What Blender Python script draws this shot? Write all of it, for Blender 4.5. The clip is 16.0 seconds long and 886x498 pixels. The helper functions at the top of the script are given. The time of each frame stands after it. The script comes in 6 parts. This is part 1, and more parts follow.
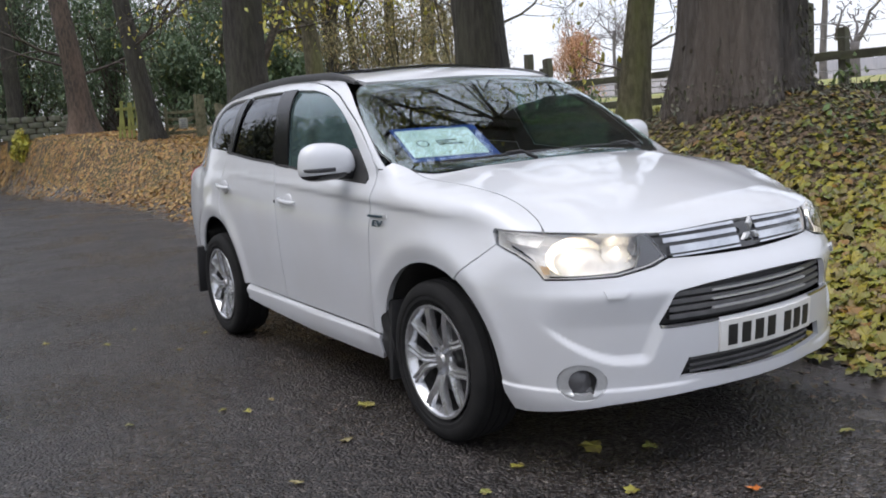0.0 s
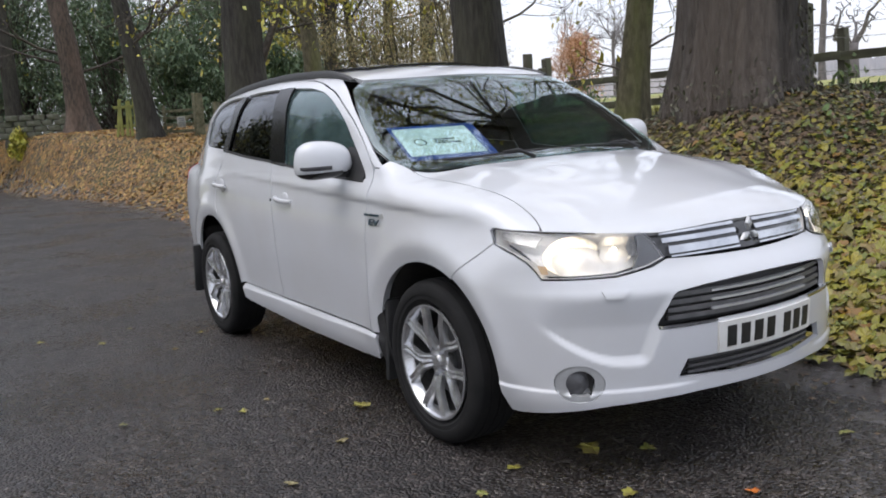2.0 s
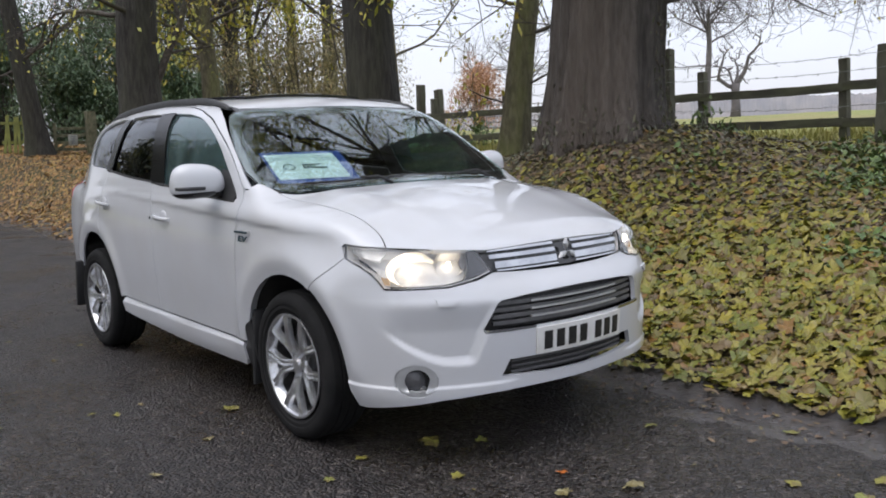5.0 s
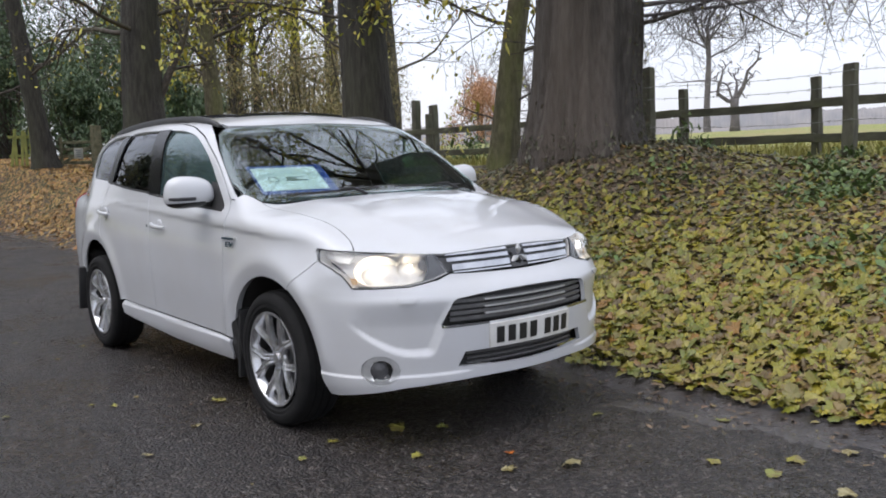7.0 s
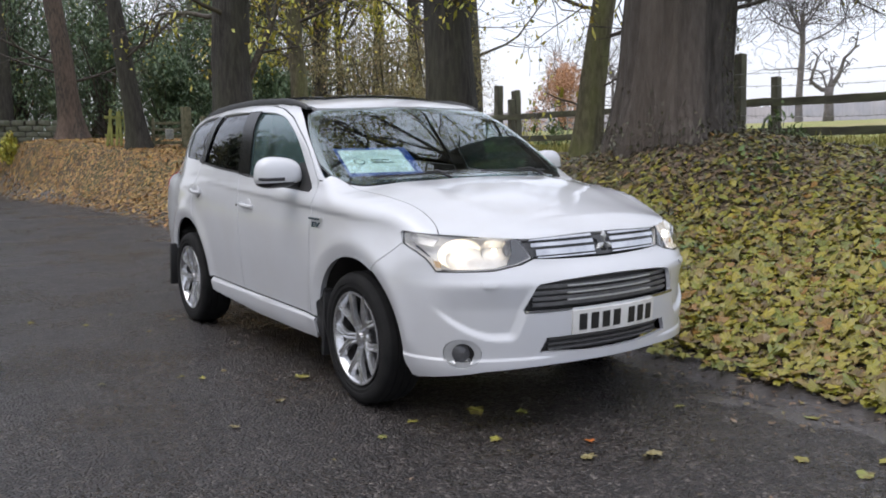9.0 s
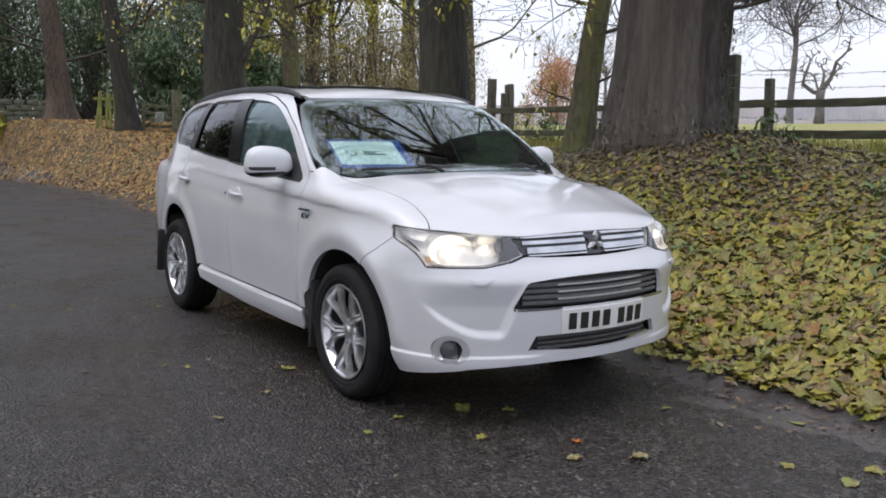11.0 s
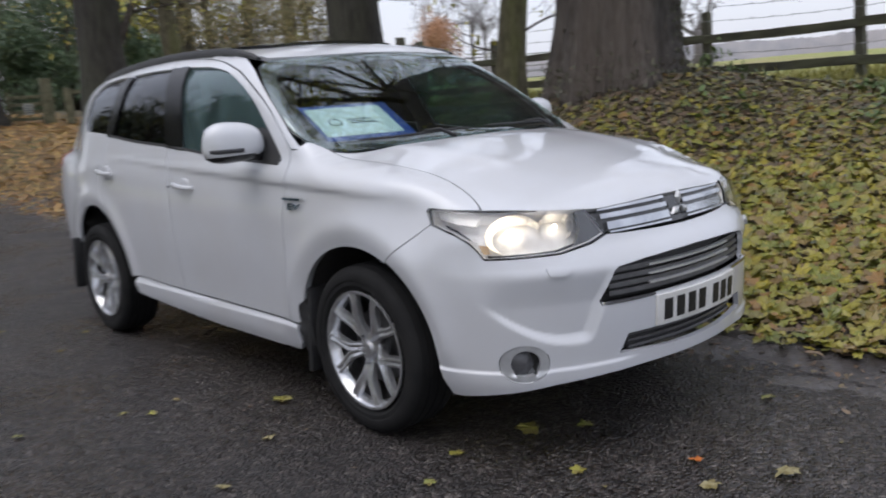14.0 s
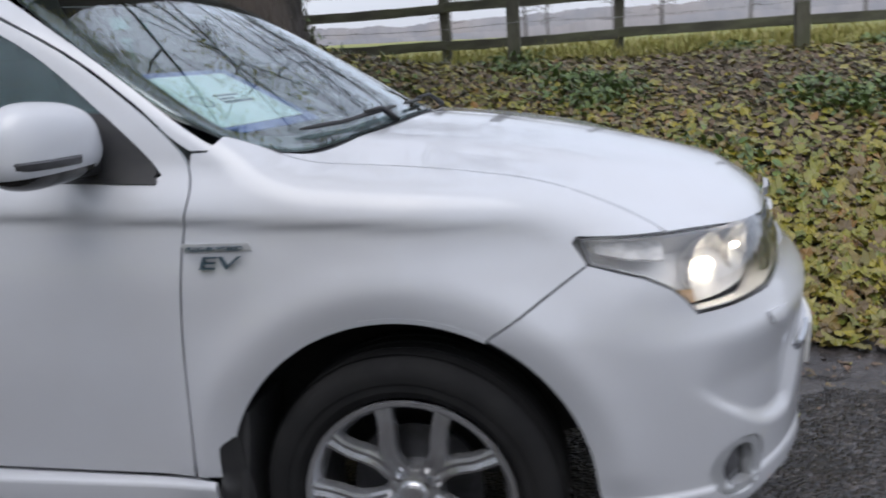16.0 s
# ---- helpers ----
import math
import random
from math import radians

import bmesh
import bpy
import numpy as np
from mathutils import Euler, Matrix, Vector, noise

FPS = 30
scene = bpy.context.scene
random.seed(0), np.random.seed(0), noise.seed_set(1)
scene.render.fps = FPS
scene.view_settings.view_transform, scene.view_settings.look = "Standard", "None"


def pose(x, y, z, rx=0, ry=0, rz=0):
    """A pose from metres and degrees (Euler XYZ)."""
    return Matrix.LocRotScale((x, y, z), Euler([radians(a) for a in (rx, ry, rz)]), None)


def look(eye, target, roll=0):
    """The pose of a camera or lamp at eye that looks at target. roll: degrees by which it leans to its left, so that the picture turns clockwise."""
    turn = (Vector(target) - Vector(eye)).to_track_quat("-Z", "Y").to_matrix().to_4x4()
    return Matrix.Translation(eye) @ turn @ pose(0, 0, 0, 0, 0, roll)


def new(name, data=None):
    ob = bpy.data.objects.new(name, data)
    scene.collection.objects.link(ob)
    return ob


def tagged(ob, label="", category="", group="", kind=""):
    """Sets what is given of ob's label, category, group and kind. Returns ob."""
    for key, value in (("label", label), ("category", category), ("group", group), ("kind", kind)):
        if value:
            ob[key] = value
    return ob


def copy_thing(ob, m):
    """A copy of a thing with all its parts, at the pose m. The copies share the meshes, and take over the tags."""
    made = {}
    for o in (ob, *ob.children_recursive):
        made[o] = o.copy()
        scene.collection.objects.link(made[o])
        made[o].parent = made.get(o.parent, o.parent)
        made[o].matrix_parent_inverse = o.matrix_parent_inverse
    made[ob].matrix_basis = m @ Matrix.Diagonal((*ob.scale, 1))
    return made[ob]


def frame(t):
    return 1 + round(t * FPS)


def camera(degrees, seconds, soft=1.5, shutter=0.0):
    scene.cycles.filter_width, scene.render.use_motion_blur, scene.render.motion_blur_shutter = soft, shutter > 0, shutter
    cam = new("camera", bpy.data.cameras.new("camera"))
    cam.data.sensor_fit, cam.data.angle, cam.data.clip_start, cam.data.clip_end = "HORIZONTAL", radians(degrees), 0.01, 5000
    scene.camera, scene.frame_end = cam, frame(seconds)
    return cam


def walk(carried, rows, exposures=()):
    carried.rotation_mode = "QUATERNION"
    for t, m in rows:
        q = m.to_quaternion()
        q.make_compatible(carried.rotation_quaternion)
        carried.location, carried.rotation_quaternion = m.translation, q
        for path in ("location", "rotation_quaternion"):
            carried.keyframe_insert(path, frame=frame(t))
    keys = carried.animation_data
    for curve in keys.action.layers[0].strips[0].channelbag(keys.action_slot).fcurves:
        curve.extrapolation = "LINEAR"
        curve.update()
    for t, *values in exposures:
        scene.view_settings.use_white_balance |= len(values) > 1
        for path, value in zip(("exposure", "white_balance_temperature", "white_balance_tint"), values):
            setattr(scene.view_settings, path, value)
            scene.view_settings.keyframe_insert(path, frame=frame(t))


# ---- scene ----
cam = camera(54.5, 16.0, soft=1.8, shutter=.5)
PATH = [
    (0, (4.272, -2.674, 1.316), (2.603, -1.611, 1.024), -3.9),
    (0.5, (4.272, -2.671, 1.315), (2.602, -1.611, 1.023), -3.7),
    (1, (4.268, -2.667, 1.309), (2.597, -1.607, 1.02), -3.6),
    (1.5, (4.258, -2.661, 1.31), (2.591, -1.596, 1.018), -3.6),
    (2, (4.25, -2.653, 1.31), (2.583, -1.587, 1.017), -3.7),
    (2.5, (4.243, -2.647, 1.305), (2.585, -1.569, 1.009), -3.9),
    (3, (4.253, -2.671, 1.315), (2.706, -1.44, 1.012), -2.7),
    (3.5, (4.307, -2.678, 1.309), (2.78, -1.422, 1.008), -1.7),
    (4, (4.465, -2.651, 1.309), (2.934, -1.398, 1.015), -1.7),
    (4.5, (4.587, -2.684, 1.314), (3.05, -1.431, 1.051), -2.1),
    (7, (5.163, -2.844, 1.314), (3.614, -1.596, 1.101), -2.0),
    (7.5, (5.136, -2.854, 1.311), (3.481, -1.751, 1.105), -1.9),
    (8, (5.146, -2.86, 1.307), (3.486, -1.77, 1.075), -1.7),
    (8.5, (5.152, -2.874, 1.307), (3.495, -1.779, 1.071), -1.5),
    (11, (5.112, -2.862, 1.322), (3.477, -1.74, 1.061), 0.6),
    (11.5, (5.112, -2.864, 1.328), (3.477, -1.742, 1.068), 0.2),
    (12, (5.096, -2.866, 1.323), (3.456, -1.751, 1.063), 0.1),
    (12.5, (5.03, -2.901, 1.307), (3.392, -1.786, 1.036), -1.0),
    (13, (4.794, -2.868, 1.29), (3.171, -1.748, 0.96), -3.8),
    (13.5, (4.428, -2.803, 1.316), (2.815, -1.667, 0.989), -4.8),
    (14, (4.005, -2.795, 1.294), (2.533, -1.486, 0.949), -4.1),
    (14.5, (3.518, -2.737, 1.28), (2.218, -1.26, 0.922), -4.1),
    (15, (2.956, -2.661, 1.317), (1.749, -1.111, 0.942), -3.9),
    (15.5, (2.392, -2.641, 1.328), (1.645, -0.833, 0.915), -2.8),
    (16, (1.794, -2.539, 1.293), (1.395, -0.629, 0.853), -4.0),
]
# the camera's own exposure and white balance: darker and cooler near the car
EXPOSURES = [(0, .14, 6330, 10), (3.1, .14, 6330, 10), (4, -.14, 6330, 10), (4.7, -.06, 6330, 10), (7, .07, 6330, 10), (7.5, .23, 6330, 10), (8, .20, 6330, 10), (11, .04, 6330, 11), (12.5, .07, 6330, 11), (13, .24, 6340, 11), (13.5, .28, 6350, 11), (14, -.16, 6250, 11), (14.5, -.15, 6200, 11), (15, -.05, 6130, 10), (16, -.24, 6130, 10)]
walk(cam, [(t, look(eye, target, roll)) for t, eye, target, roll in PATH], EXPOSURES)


# ---- daylight: a white overcast sky and a weak, wide sun behind the clouds ----
world = bpy.data.worlds.new("overcast")
scene.world = world
world.use_nodes = True
wn, wl = world.node_tree.nodes, world.node_tree.links
wn.clear()
sky = wn.new("ShaderNodeTexSky")
sky.sky_type, sky.sun_disc = "NISHITA", False
sky.sun_elevation, sky.sun_rotation = radians(65), radians(180)
sky.air_density, sky.dust_density = 1.0, 4.0
clear = wn.new("ShaderNodeBackground")
clear.inputs["Strength"].default_value = 0.06
wl.new(sky.outputs[0], clear.inputs["Color"])
# the cloud layer: slightly uneven, brighter overhead
coord = wn.new("ShaderNodeTexCoord")
cloud_noise = wn.new("ShaderNodeTexNoise")
cloud_noise.inputs["Scale"].default_value, cloud_noise.inputs["Detail"].default_value = 2.2, 5
wl.new(coord.outputs["Generated"], cloud_noise.inputs["Vector"])
cloud_ramp = wn.new("ShaderNodeValToRGB")
cloud_ramp.color_ramp.elements[0].position, cloud_ramp.color_ramp.elements[0].color = 0.3, (0.77, 0.785, 0.865, 1)
cloud_ramp.color_ramp.elements[1].position, cloud_ramp.color_ramp.elements[1].color = 0.7, (0.94, 0.935, 1.0, 1)
wl.new(cloud_noise.outputs["Fac"], cloud_ramp.inputs["Fac"])
cloud = wn.new("ShaderNodeBackground")
split = wn.new("ShaderNodeSeparateXYZ")
wl.new(coord.outputs["Generated"], split.inputs[0])
lift_sky = wn.new("ShaderNodeMapRange")
lift_sky.inputs["From Min"].default_value, lift_sky.inputs["From Max"].default_value = 0.0, 1.0
lift_sky.inputs["To Min"].default_value, lift_sky.inputs["To Max"].default_value = 0.93, 1.34
wl.new(split.outputs["Z"], lift_sky.inputs["Value"])
wl.new(lift_sky.outputs["Result"], cloud.inputs["Strength"])
wl.new(cloud_ramp.outputs["Color"], cloud.inputs["Color"])
both = wn.new("ShaderNodeAddShader")
wl.new(clear.outputs[0], both.inputs[0])
wl.new(cloud.outputs[0], both.inputs[1])
wout = wn.new("ShaderNodeOutputWorld")
wl.new(both.outputs[0], wout.inputs["Surface"])

sun_data = bpy.data.lights.new("sun", "SUN")
sun_data.energy, sun_data.angle, sun_data.color = 1.0, radians(50), (1.0, 0.97, 0.93)
sun = new("sun", sun_data)
sun.matrix_basis = look((0, 0, 30), Vector((0, 0, 30)) - Vector((.0, -.42, .91)))


# ---- materials ----
MATS = {}


def material(name, colour, rough=0.5, metal=0.0, second=None, scale=20.0, detail=4.0, bump=0.0, bump_scale=None, stretch=(1, 1, 1),
             coat=0.0, island=None, rnd=None, spec=None, big=None, rough_var=0.0, contrast=(0.35, 0.65), glow=None, sheet=None):
    """A principled material: colour broken up by two scales of noise, with bump; island: more colours that pieces of one mesh take at random."""
    m = bpy.data.materials.new(name)
    m.use_nodes = True
    n, l = m.node_tree.nodes, m.node_tree.links
    p = n["Principled BSDF"]
    p.inputs["Roughness"].default_value, p.inputs["Metallic"].default_value = rough, metal
    p.inputs["Coat Weight"].default_value = coat
    p.inputs["Coat Roughness"].default_value = 0.03
    if spec is not None:
        p.inputs["Specular IOR Level"].default_value = spec
    tc = n.new("ShaderNodeTexCoord")
    mp = n.new("ShaderNodeMapping")
    mp.inputs["Scale"].default_value = stretch
    l.new(tc.outputs["Object"], mp.inputs["Vector"])

    def noise_node(s, d=4.0, r=0.55):
        q = n.new("ShaderNodeTexNoise")
        q.inputs["Scale"].default_value, q.inputs["Detail"].default_value, q.inputs["Roughness"].default_value = s, d, r
        l.new(mp.outputs[0], q.inputs["Vector"])
        return q

    def mix(fac, a, b, blend="MIX"):
        q = n.new("ShaderNodeMix")
        q.data_type, q.blend_type = "RGBA", blend
        for sock, v in ((q.inputs["Factor"], fac), (q.inputs["A"], a), (q.inputs["B"], b)):
            if isinstance(v, bpy.types.NodeSocket):
                l.new(v, sock)
            else:
                sock.default_value = v if not isinstance(v, tuple) else (*v, 1)[:4]
        return q.outputs["Result"]

    def ramp(sock, lo, hi):
        q = n.new("ShaderNodeMapRange")
        q.interpolation_type = "SMOOTHSTEP"
        q.inputs["From Min"].default_value, q.inputs["From Max"].default_value = lo, hi
        l.new(sock, q.inputs["Value"])
        return q.outputs["Result"]

    out = colour
    if island:
        g = n.new("ShaderNodeNewGeometry") if rnd is None else n.new("ShaderNodeObjectInfo")
        cr = n.new("ShaderNodeValToRGB")
        cr.color_ramp.interpolation = "CONSTANT"
        cols = [colour, *island]
        while len(cr.color_ramp.elements) < len(cols):
            cr.color_ramp.elements.new(0.5)
        for i, (e, c) in enumerate(zip(cr.color_ramp.elements, cols)):
            e.position, e.color = i / len(cols), (*c, 1)
        l.new(g.outputs["Random Per Island" if rnd is None else "Random"], cr.inputs["Fac"])
        out = cr.outputs["Color"]
    if second:
        out = mix(ramp(noise_node(scale, detail).outputs["Fac"], *contrast), out, second)
    if big:
        c2, s2, amount = big
        q = ramp(noise_node(s2, 3).outputs["Fac"], .42, .68)
        w = n.new("ShaderNodeMath")
        w.operation = "MULTIPLY"
        w.inputs[1].default_value = amount
        l.new(q, w.inputs[0])
        out = mix(w.outputs[0], out, c2)
    if isinstance(out, bpy.types.NodeSocket):
        l.new(out, p.inputs["Base Color"])
    else:
        p.inputs["Base Color"].default_value = (*out, 1)
    if rough_var:
        q = n.new("ShaderNodeMapRange")
        q.inputs["From Min"].default_value, q.inputs["From Max"].default_value = 0.35, 0.65
        q.inputs["To Min"].default_value, q.inputs["To Max"].default_value = max(0.02, rough - rough_var), min(1, rough + rough_var)
        l.new(noise_node((sheet or scale * .3), 4).outputs["Fac"], q.inputs["Value"])
        l.new(q.outputs["Result"], p.inputs["Roughness"])
    if bump:
        b = n.new("ShaderNodeBump")
        b.inputs["Strength"].default_value, b.inputs["Distance"].default_value = 1.0, bump
        l.new(noise_node(bump_scale or scale, 6, .6).outputs["Fac"], b.inputs["Height"])
        l.new(b.outputs[0], p.inputs["Normal"])
    if glow:
        p.inputs["Emission Color"].default_value, p.inputs["Emission Strength"].default_value = (*glow[0], 1), glow[1]
    MATS[name] = m
    return m


def glass_material(name, tint, mix_clear, rough=0.0, base=.045, mist=0.0):
    """A thin pane: mirror-like at a slant, else letting tinted light through."""
    m = bpy.data.materials.new(name)
    m.use_nodes = True
    n, l = m.node_tree.nodes, m.node_tree.links
    n.clear()
    lw = n.new("ShaderNodeLayerWeight")
    lw.inputs["Blend"].default_value = .5
    pw = n.new("ShaderNodeMath")
    pw.operation = "POWER"
    pw.inputs[1].default_value = 4.6
    l.new(lw.outputs["Facing"], pw.inputs[0])
    fr = n.new("ShaderNodeMath")
    fr.operation = "MULTIPLY_ADD"
    fr.inputs[1].default_value, fr.inputs[2].default_value = 1 - base, base
    l.new(pw.outputs[0], fr.inputs[0])
    tr = n.new("ShaderNodeBsdfTransparent")
    tr.inputs["Color"].default_value = (*(c * mix_clear for c in tint), 1)
    gl = n.new("ShaderNodeBsdfGlossy")
    gl.inputs["Roughness"].default_value = rough
    gl.inputs["Color"].default_value = (.95, .97, 1, 1)
    mx = n.new("ShaderNodeMixShader")
    l.new(fr.outputs[0], mx.inputs[0])
    l.new(tr.outputs[0], mx.inputs[1])
    l.new(gl.outputs[0], mx.inputs[2])
    o = n.new("ShaderNodeOutputMaterial")
    l.new(mx.outputs[0], o.inputs["Surface"])
    if mist:
        # a breath of condensation inside the pane, streaked downwards
        tc, mp, q, rm = n.new("ShaderNodeTexCoord"), n.new("ShaderNodeMapping"), n.new("ShaderNodeTexNoise"), n.new("ShaderNodeMapRange")
        mp.inputs["Scale"].default_value = (1, 1, .35)
        q.inputs["Scale"].default_value, q.inputs["Detail"].default_value = 7, 6
        rm.inputs["From Min"].default_value, rm.inputs["From Max"].default_value = .3, .7
        rm.inputs["To Min"].default_value, rm.inputs["To Max"].default_value = mist * .4, mist * 1.4
        df, mx2 = n.new("ShaderNodeBsdfDiffuse"), n.new("ShaderNodeMixShader")
        df.inputs["Color"].default_value = (.30, .42, .43, 1)
        l.new(tc.outputs["Object"], mp.inputs["Vector"])
        l.new(mp.outputs[0], q.inputs["Vector"])
        l.new(q.outputs["Fac"], rm.inputs["Value"])
        l.new(rm.outputs["Result"], mx2.inputs[0])
        l.new(mx.outputs[0], mx2.inputs[1])
        l.new(df.outputs[0], mx2.inputs[2])
        l.new(mx2.outputs[0], o.inputs["Surface"])
    MATS[name] = m
    return m


# car
material("white_paint", (.585, .60, .63), .35, coat=1.0, spec=.3, second=(.56, .57, .595), scale=1.5, big=((.54, .53, .51), 3.0, .14), rough_var=.05, sheet=2.0)
material("black_plastic", (.026, .026, .028), .55, second=(.03, .03, .03), scale=40, bump=.0004, bump_scale=400)
material("pillar_black", (.007, .007, .0075), .14, second=(.010, .010, .010), scale=8, spec=.2)
material("gloss_black", (.012, .012, .013), .12, coat=.5, second=(.02, .02, .02), scale=8)
material("dark_underside", (.026, .025, .025), .8, second=(.040, .037, .035), scale=6)
material("silver_paint", (.54, .55, .56), .28, .35, second=(.45, .46, .47), scale=12)
material("chrome", (.58, .59, .61), .15, 1.0, second=(.46, .47, .49), scale=6, rough_var=.05)
material("alloy", (.62, .63, .65), .24, .82, second=(.52, .52, .53), scale=12, big=((.32, .31, .29), 7, .25))
material("alloy_dark", (.10, .10, .105), .45, .7, second=(.06, .06, .06), scale=15)
material("tyre_rubber", (.010, .010, .0105), .85, spec=.25, second=(.015, .015, .015), scale=9, bump=.0008, bump_scale=120, big=((.020, .019, .019), 5, .4))
material("lamp_housing", (.90, .88, .84), .30, .15, second=(.70, .68, .65), scale=16, bump=.003, bump_scale=40)
material("smoked", (.06, .06, .065), .2, second=(.09, .09, .095), scale=20)
material("lamp_reflector", (.80, .78, .74), .30, .8, second=(.45, .44, .42), scale=55, bump=.010, bump_scale=48)
material("lamp_amber", (.62, .45, .30), .25, second=(.6, .38, .2), scale=20)
material("lamp_lit", (1, .97, .9), .3, glow=((1.0, .86, .64), 26.0))
material("tail_red", (.35, .01, .012), .12, coat=.6, second=(.25, .008, .01), scale=10)
material("seat_cloth", (.022, .022, .024), .85, second=(.035, .035, .038), scale=60, bump=.0006, bump_scale=300)
material("dash_plastic", (.02, .02, .021), .6, second=(.03, .03, .032), scale=30, bump=.0005, bump_scale=300)
material("paper_white", (.74, .80, .82), .6, second=(.69, .76, .78), scale=6)
material("paper_blue", (.02, .06, .30), .5, second=(.03, .08, .36), scale=8)
material("print_dark", (.04, .07, .09), .6, second=(.05, .08, .1), scale=20)
material("plate_white", (.72, .72, .70), .3, second=(.62, .61, .58), scale=9)
material("print_black", (.012, .012, .012), .45, second=(.02, .02, .02), scale=30)
material("mesh_black", (.085, .085, .088), .4, second=(.11, .11, .113), scale=30)
glass_material("screen_glass", (.90, .98, .96), .95, base=.11)
glass_material("side_glass", (.55, .80, .78), .75, base=.05, mist=.11)
glass_material("privacy_glass", (.20, .21, .22), .16, base=.03)
glass_material("lamp_glass", (1, 1, 1), .94)
# place
def asphalt_material():
    """Coarse rolled stone chippings in dark bitumen, damp in patches."""
    m = bpy.data.materials.new("asphalt")
    m.use_nodes = True
    n, l = m.node_tree.nodes, m.node_tree.links
    p = n["Principled BSDF"]
    tc = n.new("ShaderNodeTexCoord")

    def tex(kind, scale, detail=3.0):
        q = n.new(kind)
        q.inputs["Scale"].default_value = scale
        q.inputs["Detail"].default_value = detail
        l.new(tc.outputs["Object"], q.inputs["Vector"])
        return q

    def rng_map(sock, a, b, c, d):
        q = n.new("ShaderNodeMapRange")
        for k, v in zip(("From Min", "From Max", "To Min", "To Max"), (a, b, c, d)):
            q.inputs[k].default_value = v
        l.new(sock, q.inputs["Value"])
        return q.outputs["Result"]

    def math_node(op, a, b):
        q = n.new("ShaderNodeMath")
        q.operation = op
        for sock, v in zip(q.inputs, (a, b)):
            if isinstance(v, bpy.types.NodeSocket):
                l.new(v, sock)
            else:
                sock.default_value = v
        return q.outputs[0]

    stones = tex("ShaderNodeTexVoronoi", 66, 0)
    sep = n.new("ShaderNodeSeparateColor")
    l.new(stones.outputs["Color"], sep.inputs[0])
    cr = n.new("ShaderNodeValToRGB")
    for e in range(4):
        cr.color_ramp.elements.new(.5)
    cols = [(0, (.0075, .0062, .0060)), (.35, (.0138, .0113, .0106)), (.62, (.0220, .0180, .0167)), (.84, (.039, .032, .029)), (.95, (.072, .061, .056)), (1, (.115, .104, .094))]
    for e, (q, c) in zip(cr.color_ramp.elements, cols):
        e.position, e.color = q, (*c, 1)
    l.new(sep.outputs[0], cr.inputs["Fac"])
    worn = tex("ShaderNodeTexNoise", .55, 5)
    fine = tex("ShaderNodeTexNoise", 9, 5)
    gain = math_node("MULTIPLY", rng_map(worn.outputs["Fac"], .35, .65, .75, 1.20), rng_map(fine.outputs["Fac"], .3, .7, .62, 1.38))
    mx = n.new("ShaderNodeMix")
    mx.data_type, mx.blend_type = "RGBA", "MULTIPLY"
    mx.inputs["Factor"].default_value = 1
    l.new(cr.outputs["Color"], mx.inputs["A"])
    comb = n.new("ShaderNodeCombineColor")
    for q in range(3):
        l.new(gain, comb.inputs[q])
    l.new(comb.outputs[0], mx.inputs["B"])
    l.new(mx.outputs["Result"], p.inputs["Base Color"])
    wet = tex("ShaderNodeTexNoise", .9, 4)
    l.new(math_node("ADD", rng_map(wet.outputs["Fac"], .38, .62, .24, .52), rng_map(sep.outputs[1], 0, 1, -.14, .12)), p.inputs["Roughness"])
    height = math_node("ADD", rng_map(stones.outputs["Distance"], 0, .7, 1, 0), math_node("MULTIPLY", fine.outputs["Fac"], 1.6))
    height = math_node("ADD", height, math_node("MULTIPLY", sep.outputs[2], .7))
    b = n.new("ShaderNodeBump")
    b.inputs["Strength"].default_value, b.inputs["Distance"].default_value = 1.0, .011
    l.new(height, b.inputs["Height"])
    l.new(b.outputs[0], p.inputs["Normal"])
    MATS["asphalt"] = m


asphalt_material()
material("wet_mud", (0.0468, 0.0416, 0.039), .24, second=(0.078, 0.0689, 0.065), scale=30, bump=.009, bump_scale=30, rough_var=.20, sheet=4.0, big=((0.026, 0.0221, 0.0208), 4.5, .7))
material("soil", (0.06, 0.0462, 0.0287), .9, second=(0.1, 0.0737, 0.0438), scale=16, bump=.02, bump_scale=18, big=((0.0625, 0.075, 0.0225), .8, .5))
material("meadow", (0.18, 0.225, 0.052), .85, second=(0.27, 0.265, 0.080), scale=3, bump=.05, bump_scale=7, big=((0.30, 0.235, 0.115), .12, .7))
material("leaf_green", (0.247, 0.211, 0.0166), .40, island=[(0.218, 0.199, 0.0195), (0.177, 0.184, 0.0213), (0.27, 0.228, 0.0213), (0.118, 0.137, 0.0213), (0.143, 0.16, 0.0248), (0.174, 0.121, 0.0332), (0.134, 0.087, 0.0295), (0.196, 0.149, 0.0367), (0.104, 0.0705, 0.0267), (0.204, 0.107, 0.0236), (0.261, 0.233, 0.0474), (0.204, 0.195, 0.0201), (0.129, 0.115, 0.0225), (0.247, 0.216, 0.0273), (0.161, 0.151, 0.0213), (0.186, 0.187, 0.0236)], second=(0.143, 0.107, 0.0225), scale=34, contrast=(.46, .80), rough_var=.12)
material("leaf_brown", (0.166, 0.111, 0.0688), .55, island=[(0.136, 0.091, 0.0556), (0.111, 0.0789, 0.0505), (0.193, 0.136, 0.0809), (0.212, 0.156, 0.0789), (0.136, 0.119, 0.0525), (0.243, 0.211, 0.0606), (0.156, 0.0928, 0.0525)], second=(0.117, 0.0809, 0.0525), scale=34)
